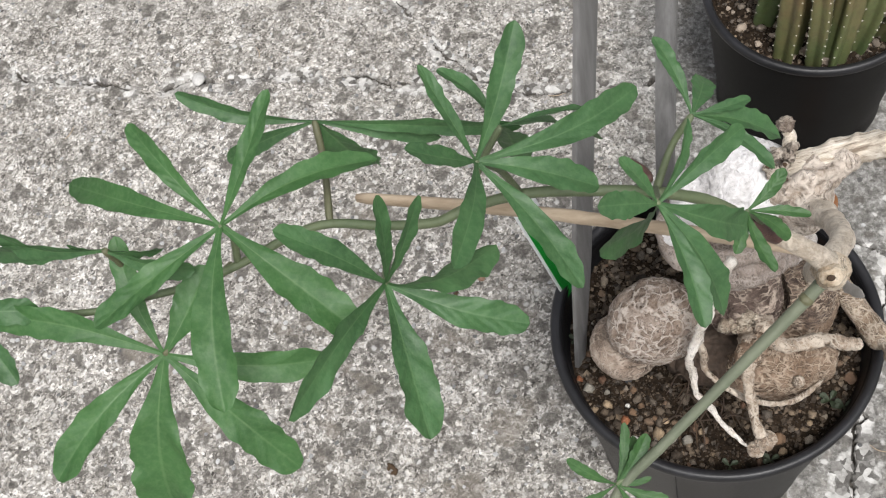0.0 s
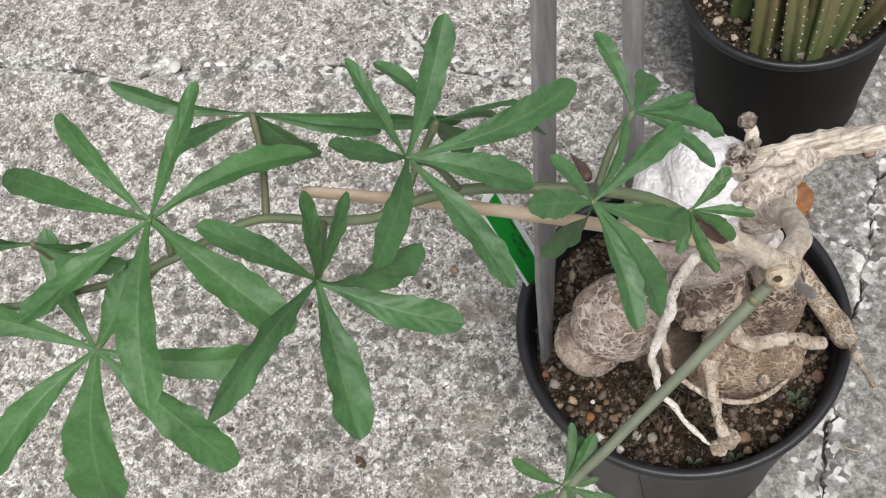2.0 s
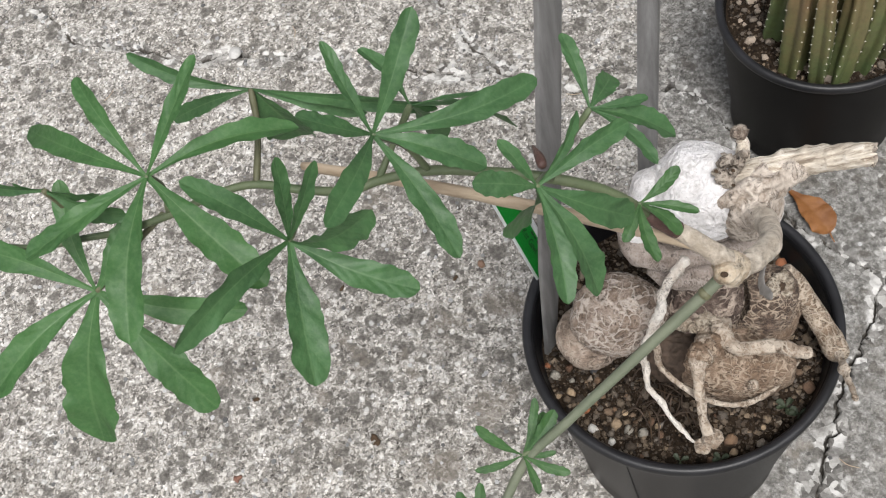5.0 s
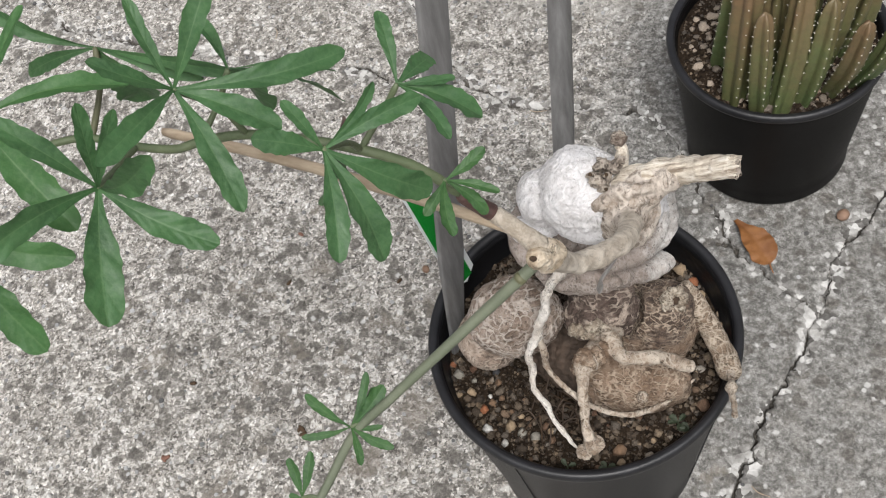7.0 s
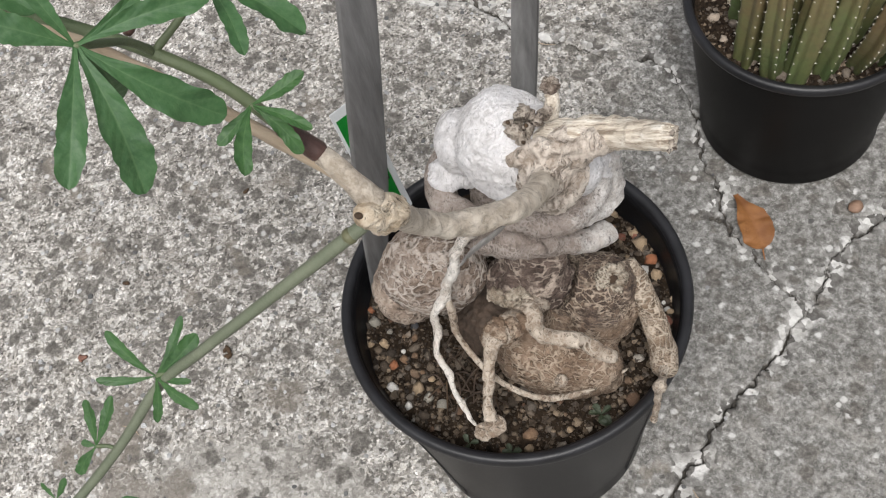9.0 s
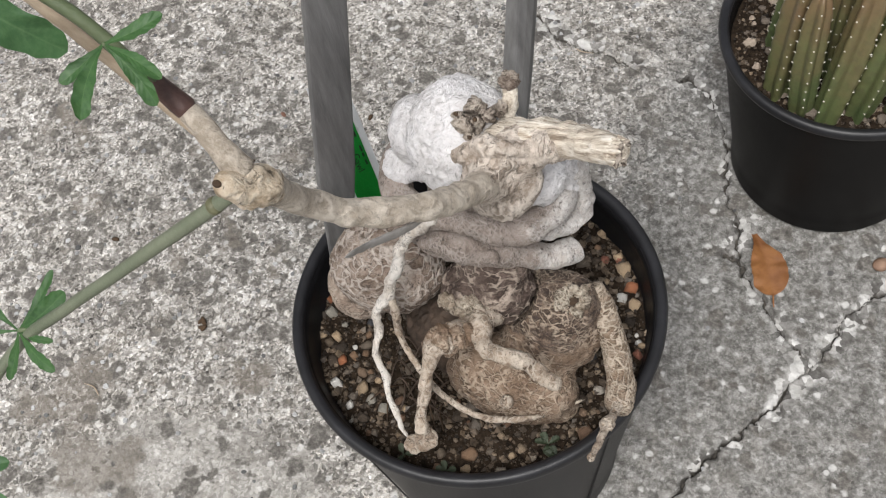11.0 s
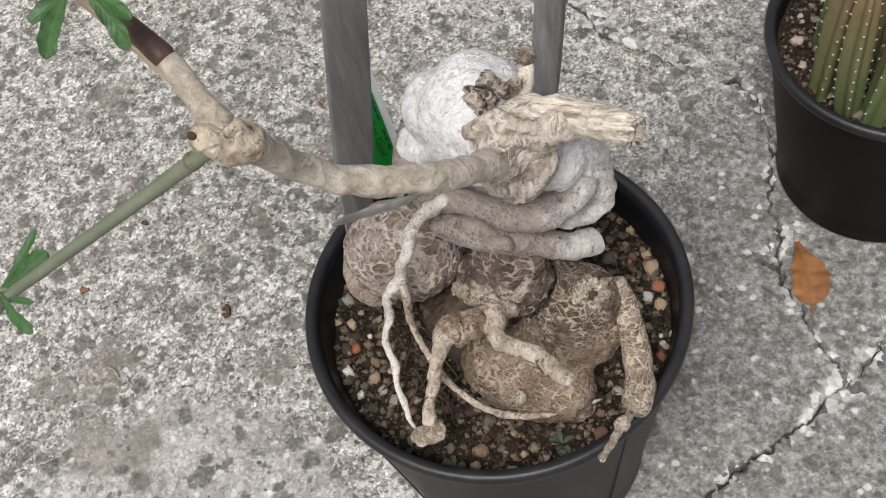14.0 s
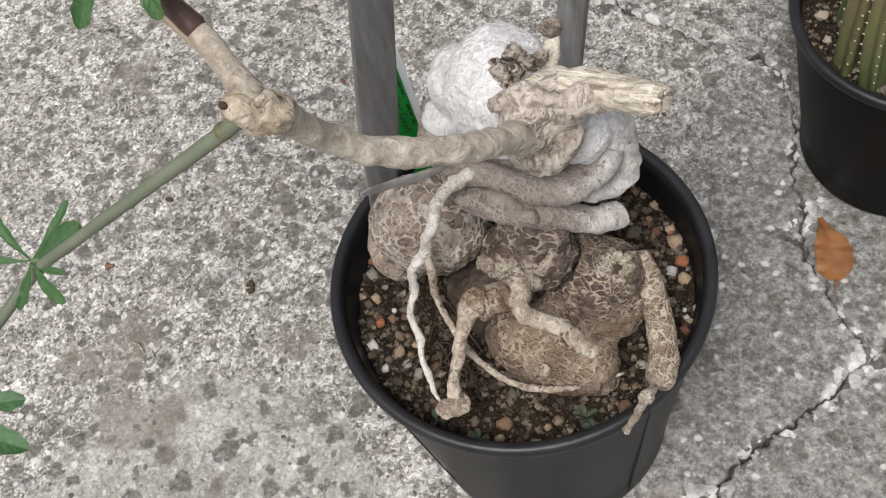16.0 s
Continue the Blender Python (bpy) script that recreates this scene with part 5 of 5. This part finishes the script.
# ---- ribbed succulent ----
SUCC = group_of("ribbed_succulent", "clump of ribbed brown-green succulent stems with pale teeth", "succulent", at=(POT2[0], POT2[1], 0.104))
STEMS = [((0.068, 0.1965), (0.073, 0.215, 0.205), 0.0068), ((0.083, 0.188), (0.082, 0.193, 0.186), 0.005), ((0.0945, 0.1885), (0.104, 0.212, 0.205), 0.006), ((0.1085, 0.196), (0.1195, 0.203, 0.188), 0.0054),
         ((0.1245, 0.206), (0.139, 0.192, 0.182), 0.005), ((0.137, 0.2145), (0.157, 0.2, 0.172), 0.0046), ((0.0575, 0.2235), (0.0665, 0.235, 0.185), 0.0064), ((0.115, 0.22), (0.13, 0.235, 0.2), 0.0062),
         ((0.088, 0.215), (0.09, 0.24, 0.205), 0.0062), ((0.105, 0.234), (0.112, 0.255, 0.205), 0.006), ((0.13, 0.237), (0.147, 0.245, 0.19), 0.0058), ((0.078, 0.238), (0.078, 0.26, 0.2), 0.006), ((0.095, 0.257), (0.096, 0.28, 0.195), 0.006)]
for num, ((x, y), top, r) in enumerate(STEMS):
    off = Vector((x - POT2[0], y - POT2[1]))
    if off.length > 0.0625 - 1.4 * r:
        off *= (0.0625 - 1.4 * r) / off.length
    x, y = POT2[0] + off.x, POT2[1] + off.y
    foot = (x, y, 0.1)
    mid = ((x + top[0]) / 2 + (top[0] - x) * 0.12, (y + top[1]) / 2 - 0.004, (0.1 + top[2]) / 2)
    path = spline([foot, mid, top], 40)
    verts, faces, teeth, seg = [], [], [], 32
    side = None
    for i, p in enumerate(path):
        ahead = Vector(path[min(i + 1, 39)] - path[max(i - 1, 0)]).normalized()
        side = Vector((math.cos(-1.5 + 0.45 * math.sin(num * 2.3)), math.sin(-1.5 + 0.45 * math.sin(num * 2.3)), 0)) if side is None else side
        side = (side - ahead * side.dot(ahead)).normalized()
        over = ahead.cross(side)
        f = i / 39
        size = 1.1 * r * (0.86 + 0.2 * math.sin(math.pi * min(1, f * 1.1))) * (1 if f < 0.85 else max(0.12, math.sqrt(max(0, 1 - ((f - 0.85) / 0.15) ** 2))))
        for k in range(seg):
            a = 2 * math.pi * k / seg
            rib = abs(math.cos(2 * a)) ** 1.4
            bulge = size * (0.66 + 0.6 * rib ** 1.6 * (1 + 0.07 * math.sin(i * 1.57)))
            d = side * math.cos(a) + over * math.sin(a)
            verts.append(Vector(p) + d * bulge)
            if k % 8 == 0 and i % 3 == 2 and p[2] > 0.112 and f < 0.95:
                teeth.append((Vector(p) + d * bulge, d, ahead))
    for i in range(39):
        for k in range(seg):
            a, b = i * seg + k, i * seg + (k + 1) % seg
            faces.append((a, b, b + seg, a + seg))
    faces.append(tuple(range(39 * seg, 40 * seg)))
    stem = part("stem", (verts, faces), M_CACTUS, SUCC)
    for at, d, ahead in teeth:
        way = (d + ahead * 0.35).normalized()
        s = way.cross(ahead).normalized()
        o = s.cross(way)
        ring = [at - way * 0.0003 + (s * math.cos(q) + o * math.sin(q)) * 0.00055 for q in (0, 1.26, 2.51, 3.77, 5.03)]
        part("tooth", (ring + [at + way * 0.0011], [(k, (k + 1) % 5, 5) for k in range(5)]), M_TOOTH, stem)

# ---- fallen leaf and loose bits ----
def fallen_leaf():
    a, b = Vector((0.0745, 0.172, 0.003)), Vector((0.099, 0.1385, 0.004))
    verts, faces, uvs = leaf_blade(a, b, 0.0195, (0.1, -0.1, 1), 0.05, 77, 0.02)
    solid = [Vector(v) for v in verts] + [Vector(v) - Vector((0, 0, 0.0004)) for v in verts]
    n = len(verts)
    fs = list(faces) + [tuple(i + n for i in f[::-1]) for f in faces]
    leaf = tagged(part("fallen_leaf", (solid, fs), M_DRYLEAF), "dry orange-brown fallen leaf lying on the concrete", "leaf")
    part("stalk", tube([(0.0985, 0.139, 0.0042, 0.0006), (0.1, 0.135, 0.0035, 0.0005), (0.1015, 0.132, 0.003, 0.0004)], 8, 6), M_DRYLEAF, leaf)


fallen_leaf()


def loose_stone(at, size, mat, label, seed):
    ob = part("pebble", lump((at[0], at[1], size[2] * 0.7), size, (0, 0, seed * 40), 0.12, 160, seed, 14, 20), mat)
    return tagged(ob, label, "pebble", "loose stones on the concrete")


loose_stone((0.145, 0.1825), (0.0048, 0.004, 0.003), M_STONE, "small brown pebble lying on the concrete", 1)
loose_stone((-0.345, 0.305), (0.006, 0.005, 0.003), M_CHIP, "pale stone chip lying by the crack", 2)
loose_stone((-0.133, 0.115), (0.003, 0.0024, 0.0018), M_STONE, "small dark pebble lying on the concrete", 3)

# ---- pebbles on the soil and aggregate in the concrete, last ----
FORMS = [pebble_mesh("pebble", M_PEBBLE, k) for k in range(8)]


def pebbles(soil, cx, cy, r, z, count, sizes, seed, keep_off=(), forms=FORMS):
    rnd = random.Random(seed)
    placed = []
    tries = 0
    while len(placed) < count and tries < 20000:
        tries += 1
        d, a = r * math.sqrt(rnd.random()), rnd.uniform(0, 2 * math.pi)
        x, y = cx + d * math.cos(a), cy + d * math.sin(a)
        s = sizes[0] + (sizes[1] - sizes[0]) * rnd.random() ** 1.5
        if any((x - px) ** 2 + (y - py) ** 2 < (s + ps) ** 2 * 0.8 for px, py, ps in placed) or any(math.hypot(x - kx, y - ky) < kr for kx, ky, kr in keep_off):
            continue
        if d + s > r:
            continue
        placed.append((x, y, s))
        ob = new("pebble", rnd.choice(forms))
        ob.parent = soil
        ob.location = (x, y, soil_height(x, y, cx, cy, r, z) + s * rnd.uniform(0.0, 0.35))
        ob.rotation_euler = (rnd.uniform(-0.5, 0.5), rnd.uniform(-0.5, 0.5), rnd.uniform(0, 6.3))
        ob.scale = (s * rnd.uniform(0.85, 1.25), s * rnd.uniform(0.75, 1.05), s * rnd.uniform(0.55, 0.85))


def grit(soil, cx, cy, r, z, count, seed, sizes=(0.0003, 0.0011), mat=None, label="fine mixed grit", bare=()):
    rnd = random.Random(seed)
    verts, faces = [], []
    unit = [Vector((1, 0, 0)), Vector((-1, 0, 0)), Vector((0, 1, 0)), Vector((0, -1, 0)), Vector((0, 0, 1)), Vector((0, 0, -1))]
    tri = [(0, 2, 4), (2, 1, 4), (1, 3, 4), (3, 0, 4), (2, 0, 5), (1, 2, 5), (3, 1, 5), (0, 3, 5)]
    for _ in range(count):
        d, a = r * math.sqrt(rnd.random()), rnd.uniform(0, 2 * math.pi)
        x, y = cx + d * math.cos(a), cy + d * math.sin(a)
        s = rnd.uniform(*sizes) * rnd.uniform(0.5, 1)
        if any(math.hypot(x - bx, y - by) < br * rnd.uniform(0.4, 1.2) for bx, by, br in bare):
            continue
        e = Euler((rnd.uniform(0, 6), rnd.uniform(0, 6), rnd.uniform(0, 6))).to_matrix()
        k = len(verts)
        at = Vector((x, y, soil_height(x, y, cx, cy, r, z) + s * 0.3))
        verts += [at + e @ (u * s * rnd.uniform(0.6, 1.3)) for u in unit]
        faces += [tuple(i + k for i in f) for f in tri]
    tagged(part("grit", (verts, faces), mat or M_GRIT, soil, smooth=False), label, kind="stuff")


OFF = [(-0.036, -0.012, 0.017), (0.028, -0.012, 0.026), (0.006, 0.0, 0.024)]
TINTS = {'w': (0.72, 0.7, 0.66), 'o': (0.36, 0.14, 0.065), 't': (0.42, 0.31, 0.2), 'b': (0.22, 0.135, 0.08), 'r': (0.25, 0.1, 0.065), 'g': (0.29, 0.27, 0.23), 'd': (0.055, 0.055, 0.06)}


def large_pebbles(tint, spots):
    """Larger pebbles of one colour in the soil, each at its place with its radius."""
    full = TINTS[tint]
    mat = mottled("pebble_" + tint, tuple(k * 0.5 for k in full), tuple(k * 1.15 for k in full), 190, 0.6, fine=800, per_object=0.25)
    forms = [pebble_mesh("pebble", mat, 200 + q, 7, 4) for q in range(4)]
    for num, (x, y, s) in enumerate(spots):
        ob = new("pebble", forms[num % 4])
        ob.parent = SOIL
        ob.location = (x, y, soil_height(x, y, 0, 0, 0.0755, SOIL_Z) + s * 0.3)
        ob.rotation_euler = (0.3 * math.sin(num * 5), 0.3 * math.cos(num * 3), num * 1.9)
        ob.scale = (s * 1.05, s * 0.92, s * 0.75)
        OFF.append((x, y, s * 1.3))


large_pebbles('w', [(-0.0444, -0.0539, 0.0035), (-0.0346, -0.0599, 0.0024), (0.0521, 0.0387, 0.0031), (0.0679, 0.0209, 0.0017), (0.0654, 0.0248, 0.0017), (-0.0465, -0.0345, 0.0014), (0.0154, 0.0711, 0.0016)])
large_pebbles('o', [(-0.0698, -0.0180, 0.0022), (-0.0483, -0.0428, 0.0029), (0.0543, 0.0448, 0.0035)])
large_pebbles('t', [(-0.0567, -0.0334, 0.0030), (-0.0324, -0.0511, 0.0036), (-0.0108, -0.0515, 0.0022), (0.0264, -0.0641, 0.0025), (0.0414, -0.0501, 0.0023), (0.0468, 0.0526, 0.0040), (0.0584, 0.0385, 0.0035), (0.0423, 0.0435, 0.0017), (0.0694, 0.0202, 0.0023), (-0.0631, -0.0354, 0.0019), (-0.0286, -0.0443, 0.0020), (0.0290, 0.0663, 0.0022), (0.0418, 0.0575, 0.0027), (0.0302, 0.0657, 0.0016), (0.0464, 0.0552, 0.0022)])
large_pebbles('b', [(-0.0442, -0.0386, 0.0028), (-0.0429, -0.0272, 0.0022), (-0.0396, -0.0357, 0.0020), (0.0251, -0.0578, 0.0039), (-0.0337, -0.0422, 0.0021), (0.0192, 0.0682, 0.0018), (0.0309, 0.0584, 0.0019)])
large_pebbles('r', [(0.0698, 0.0158, 0.0027), (0.0421, 0.0569, 0.0022), (0.0369, 0.0537, 0.0025)])
large_pebbles('g', [(-0.0653, -0.0238, 0.0038), (-0.0260, -0.0542, 0.0030), (-0.0183, -0.0556, 0.0030), (-0.0565, -0.0268, 0.0017)])
large_pebbles('d', [(0.0510, 0.0066, 0.0042), (-0.0448, -0.0216, 0.0025)])
pebbles(SOIL, 0, 0, 0.0745, SOIL_Z, 255, (0.0013, 0.0036), 11, OFF + [(0.03, -0.066, 0.009), (0.0, -0.064, 0.008)])
grit(SOIL, 0, 0, 0.074, SOIL_Z, 7000, 12)
grit(SOIL, 0, 0, 0.0735, SOIL_Z, 1900, 15, (0.0011, 0.0027), M_GRAVEL, "small tan and brown gravel", [(0.008, -0.068, 0.02), (0.03, -0.07, 0.014), (-0.008, -0.04, 0.014)])
pebbles(SOIL2, POT2[0], POT2[1], 0.0575, 0.104, 190, (0.0016, 0.0042), 13, forms=[pebble_mesh("pebble", M_PALE_PEBBLE, q) for q in range(20, 26)])
grit(SOIL2, POT2[0], POT2[1], 0.061, 0.104, 2600, 14)
grit(SOIL2, POT2[0], POT2[1], 0.06, 0.104, 900, 16, (0.0011, 0.0024), M_GRAVEL, "small brown gravel")


def aggregate():
    """Pale chips standing a little proud of the worn concrete, crumbled edges along the cracks."""
    rnd = random.Random(21)
    verts, faces = [], []
    ring = 6
    spots = [(rnd.uniform(-0.6, 0.4), rnd.uniform(-0.34, 0.72), rnd.uniform(0.0007, 0.0022)) for _ in range(4200)]
    for line, half, depth in CRACKS:
        for (x0, y0), (x1, y1) in zip(line, line[1:]):
            for _ in range(int(math.hypot(x1 - x0, y1 - y0) * 120)):
                f = rnd.random()
                spots.append((x0 + (x1 - x0) * f + rnd.gauss(0, 0.011), y0 + (y1 - y0) * f + rnd.gauss(0, 0.011), rnd.uniform(0.0005, 0.0015)))
    inside = crack_fields(np.array([q[0] for q in spots]), np.array([q[1] for q in spots]))[0]
    spots = [q for q, v in zip(spots, inside) if v < 0.45 and (q[0] < -0.03 or rnd.random() < 0.1)]
    for x, y, s in spots:
        k, turn = len(verts), rnd.uniform(0, 6)
        z = -0.0004
        for q in range(ring):
            a = turn + q * 2 * math.pi / ring
            w = s * rnd.uniform(0.7, 1.25)
            verts.append((x + w * math.cos(a), y + w * math.sin(a), z - 0.001))
        for q in range(ring):
            bx, by, _ = verts[k + q]
            verts.append((x + (bx - x) * 0.7, y + (by - y) * 0.7, z + s * rnd.uniform(0.12, 0.3)))
        for q in range(ring):
            faces.append((k + q, k + (q + 1) % ring, k + ring + (q + 1) % ring, k + ring + q))
        faces.append(tuple(range(k + ring, k + 2 * ring)))
    m = Mat("aggregate_chips", 0.85)
    r = m.n("NewGeometry").outputs["Random Per Island"]
    col = m.ramp(r, (0.0, 0.07), (0.25, 0.16), (0.5, 0.25), (0.8, 0.35), (1.0, 0.46))
    col = m.mix(0.5, col, m.ramp(m.noise(900, 4), (0.3, 0.3), (0.7, 0.7)), 'OVERLAY')
    mat = m.done(col, m.noise(1200, 3), 0.0003, 0.6)
    tagged(part("aggregate", (verts, faces), mat, smooth=False), "small pale and grey stone chips set in the concrete", "stone chips", kind="stuff")


aggregate()


def seedling(at, blades, size, seed):
    """A tiny weed: a short stalk with a few small leaves."""
    rnd = random.Random(seed)
    x, y = at
    z = soil_height(x, y, 0, 0, 0.0755, SOIL_Z)
    top = Vector((x, y, z + size * 0.5))
    weed = part("seedling", tube([(x, y, z - 0.002, 0.0004), (*top, 0.0004)], 5, 6), M_VINE_BROWN)
    tagged(weed, "tiny green weed seedling growing in the soil", "seedling", "seedlings in the pot")
    for q in range(blades):
        a = rnd.uniform(0, 1) + 2 * math.pi * q / blades
        leaflet(weed, top, top + Vector((math.cos(a), math.sin(a), rnd.uniform(0.1, 0.6))) * size, size * 0.55, (0, 0, 1), 0.1, seed * 9 + q, M_WEED)


for num, (at, blades, size) in enumerate([((0.0, -0.0705), 3, 0.0045), ((0.02, -0.0690), 4, 0.0045), ((0.053, -0.039), 4, 0.0055), ((0.059, -0.043), 4, 0.005), ((-0.0705, 0.004), 3, 0.004)]):
    seedling(at, blades, size, 60 + num)


def debris(x, y, kind, seed):
    """Small dry bits: dark seed husks, reddish bud scales and thin twiglets."""
    rnd = random.Random(seed)
    a = rnd.uniform(0, 6.3)
    if kind == 2:
        geo = tube([(x, y, 0.0008, 0.0003), (x + 0.006 * math.cos(a), y + 0.006 * math.sin(a), 0.0016, 0.00035), (x + 0.013 * math.cos(a + 0.3), y + 0.013 * math.sin(a + 0.3), 0.0008, 0.0002)], 10, 6, 0.2, 400)
    else:
        geo = lump((x, y, 0.0009), (0.0026, 0.0013, 0.0011), (0, 0, math.degrees(a)), 0.3, 400, seed, 10, 14)
    name, label = (("seed_husk", "dark dry seed husk lying on the concrete"), ("bud_scale", "reddish dry bud scale lying on the concrete"), ("twiglet", "thin dry twiglet lying on the concrete"))[kind]
    tagged(part(name, geo, (M_HOLE, M_DRYBIT, M_STAKE)[kind]), label, "debris", "dry bits on the concrete")


for num, (x, y, kind) in enumerate([(-0.194, -0.0136, 0), (-0.2806, -0.0441, 1), (-0.2216, -0.0798, 2), (-0.2308, 0.1362, 1), (-0.2771, 0.0108, 0), (-0.1767, 0.1573, 0), (-0.2809, -0.0449, 1), (-0.2293, 0.0955, 0), (-0.1921, -0.0135, 0), (-0.1928, -0.0128, 0), (-0.2792, -0.0443, 1), (-0.1909, -0.0168, 0), (-0.1501, 0.1041, 0), (0.0659, 0.2941, 0), (-0.0807, 0.2592, 2), (0.0954, -0.0174, 2), (-0.19, -0.0167, 0), (-0.299, 0.3196, 2), (-0.4463, 0.2613, 2)]):
    debris(x, y, kind, 90 + num)
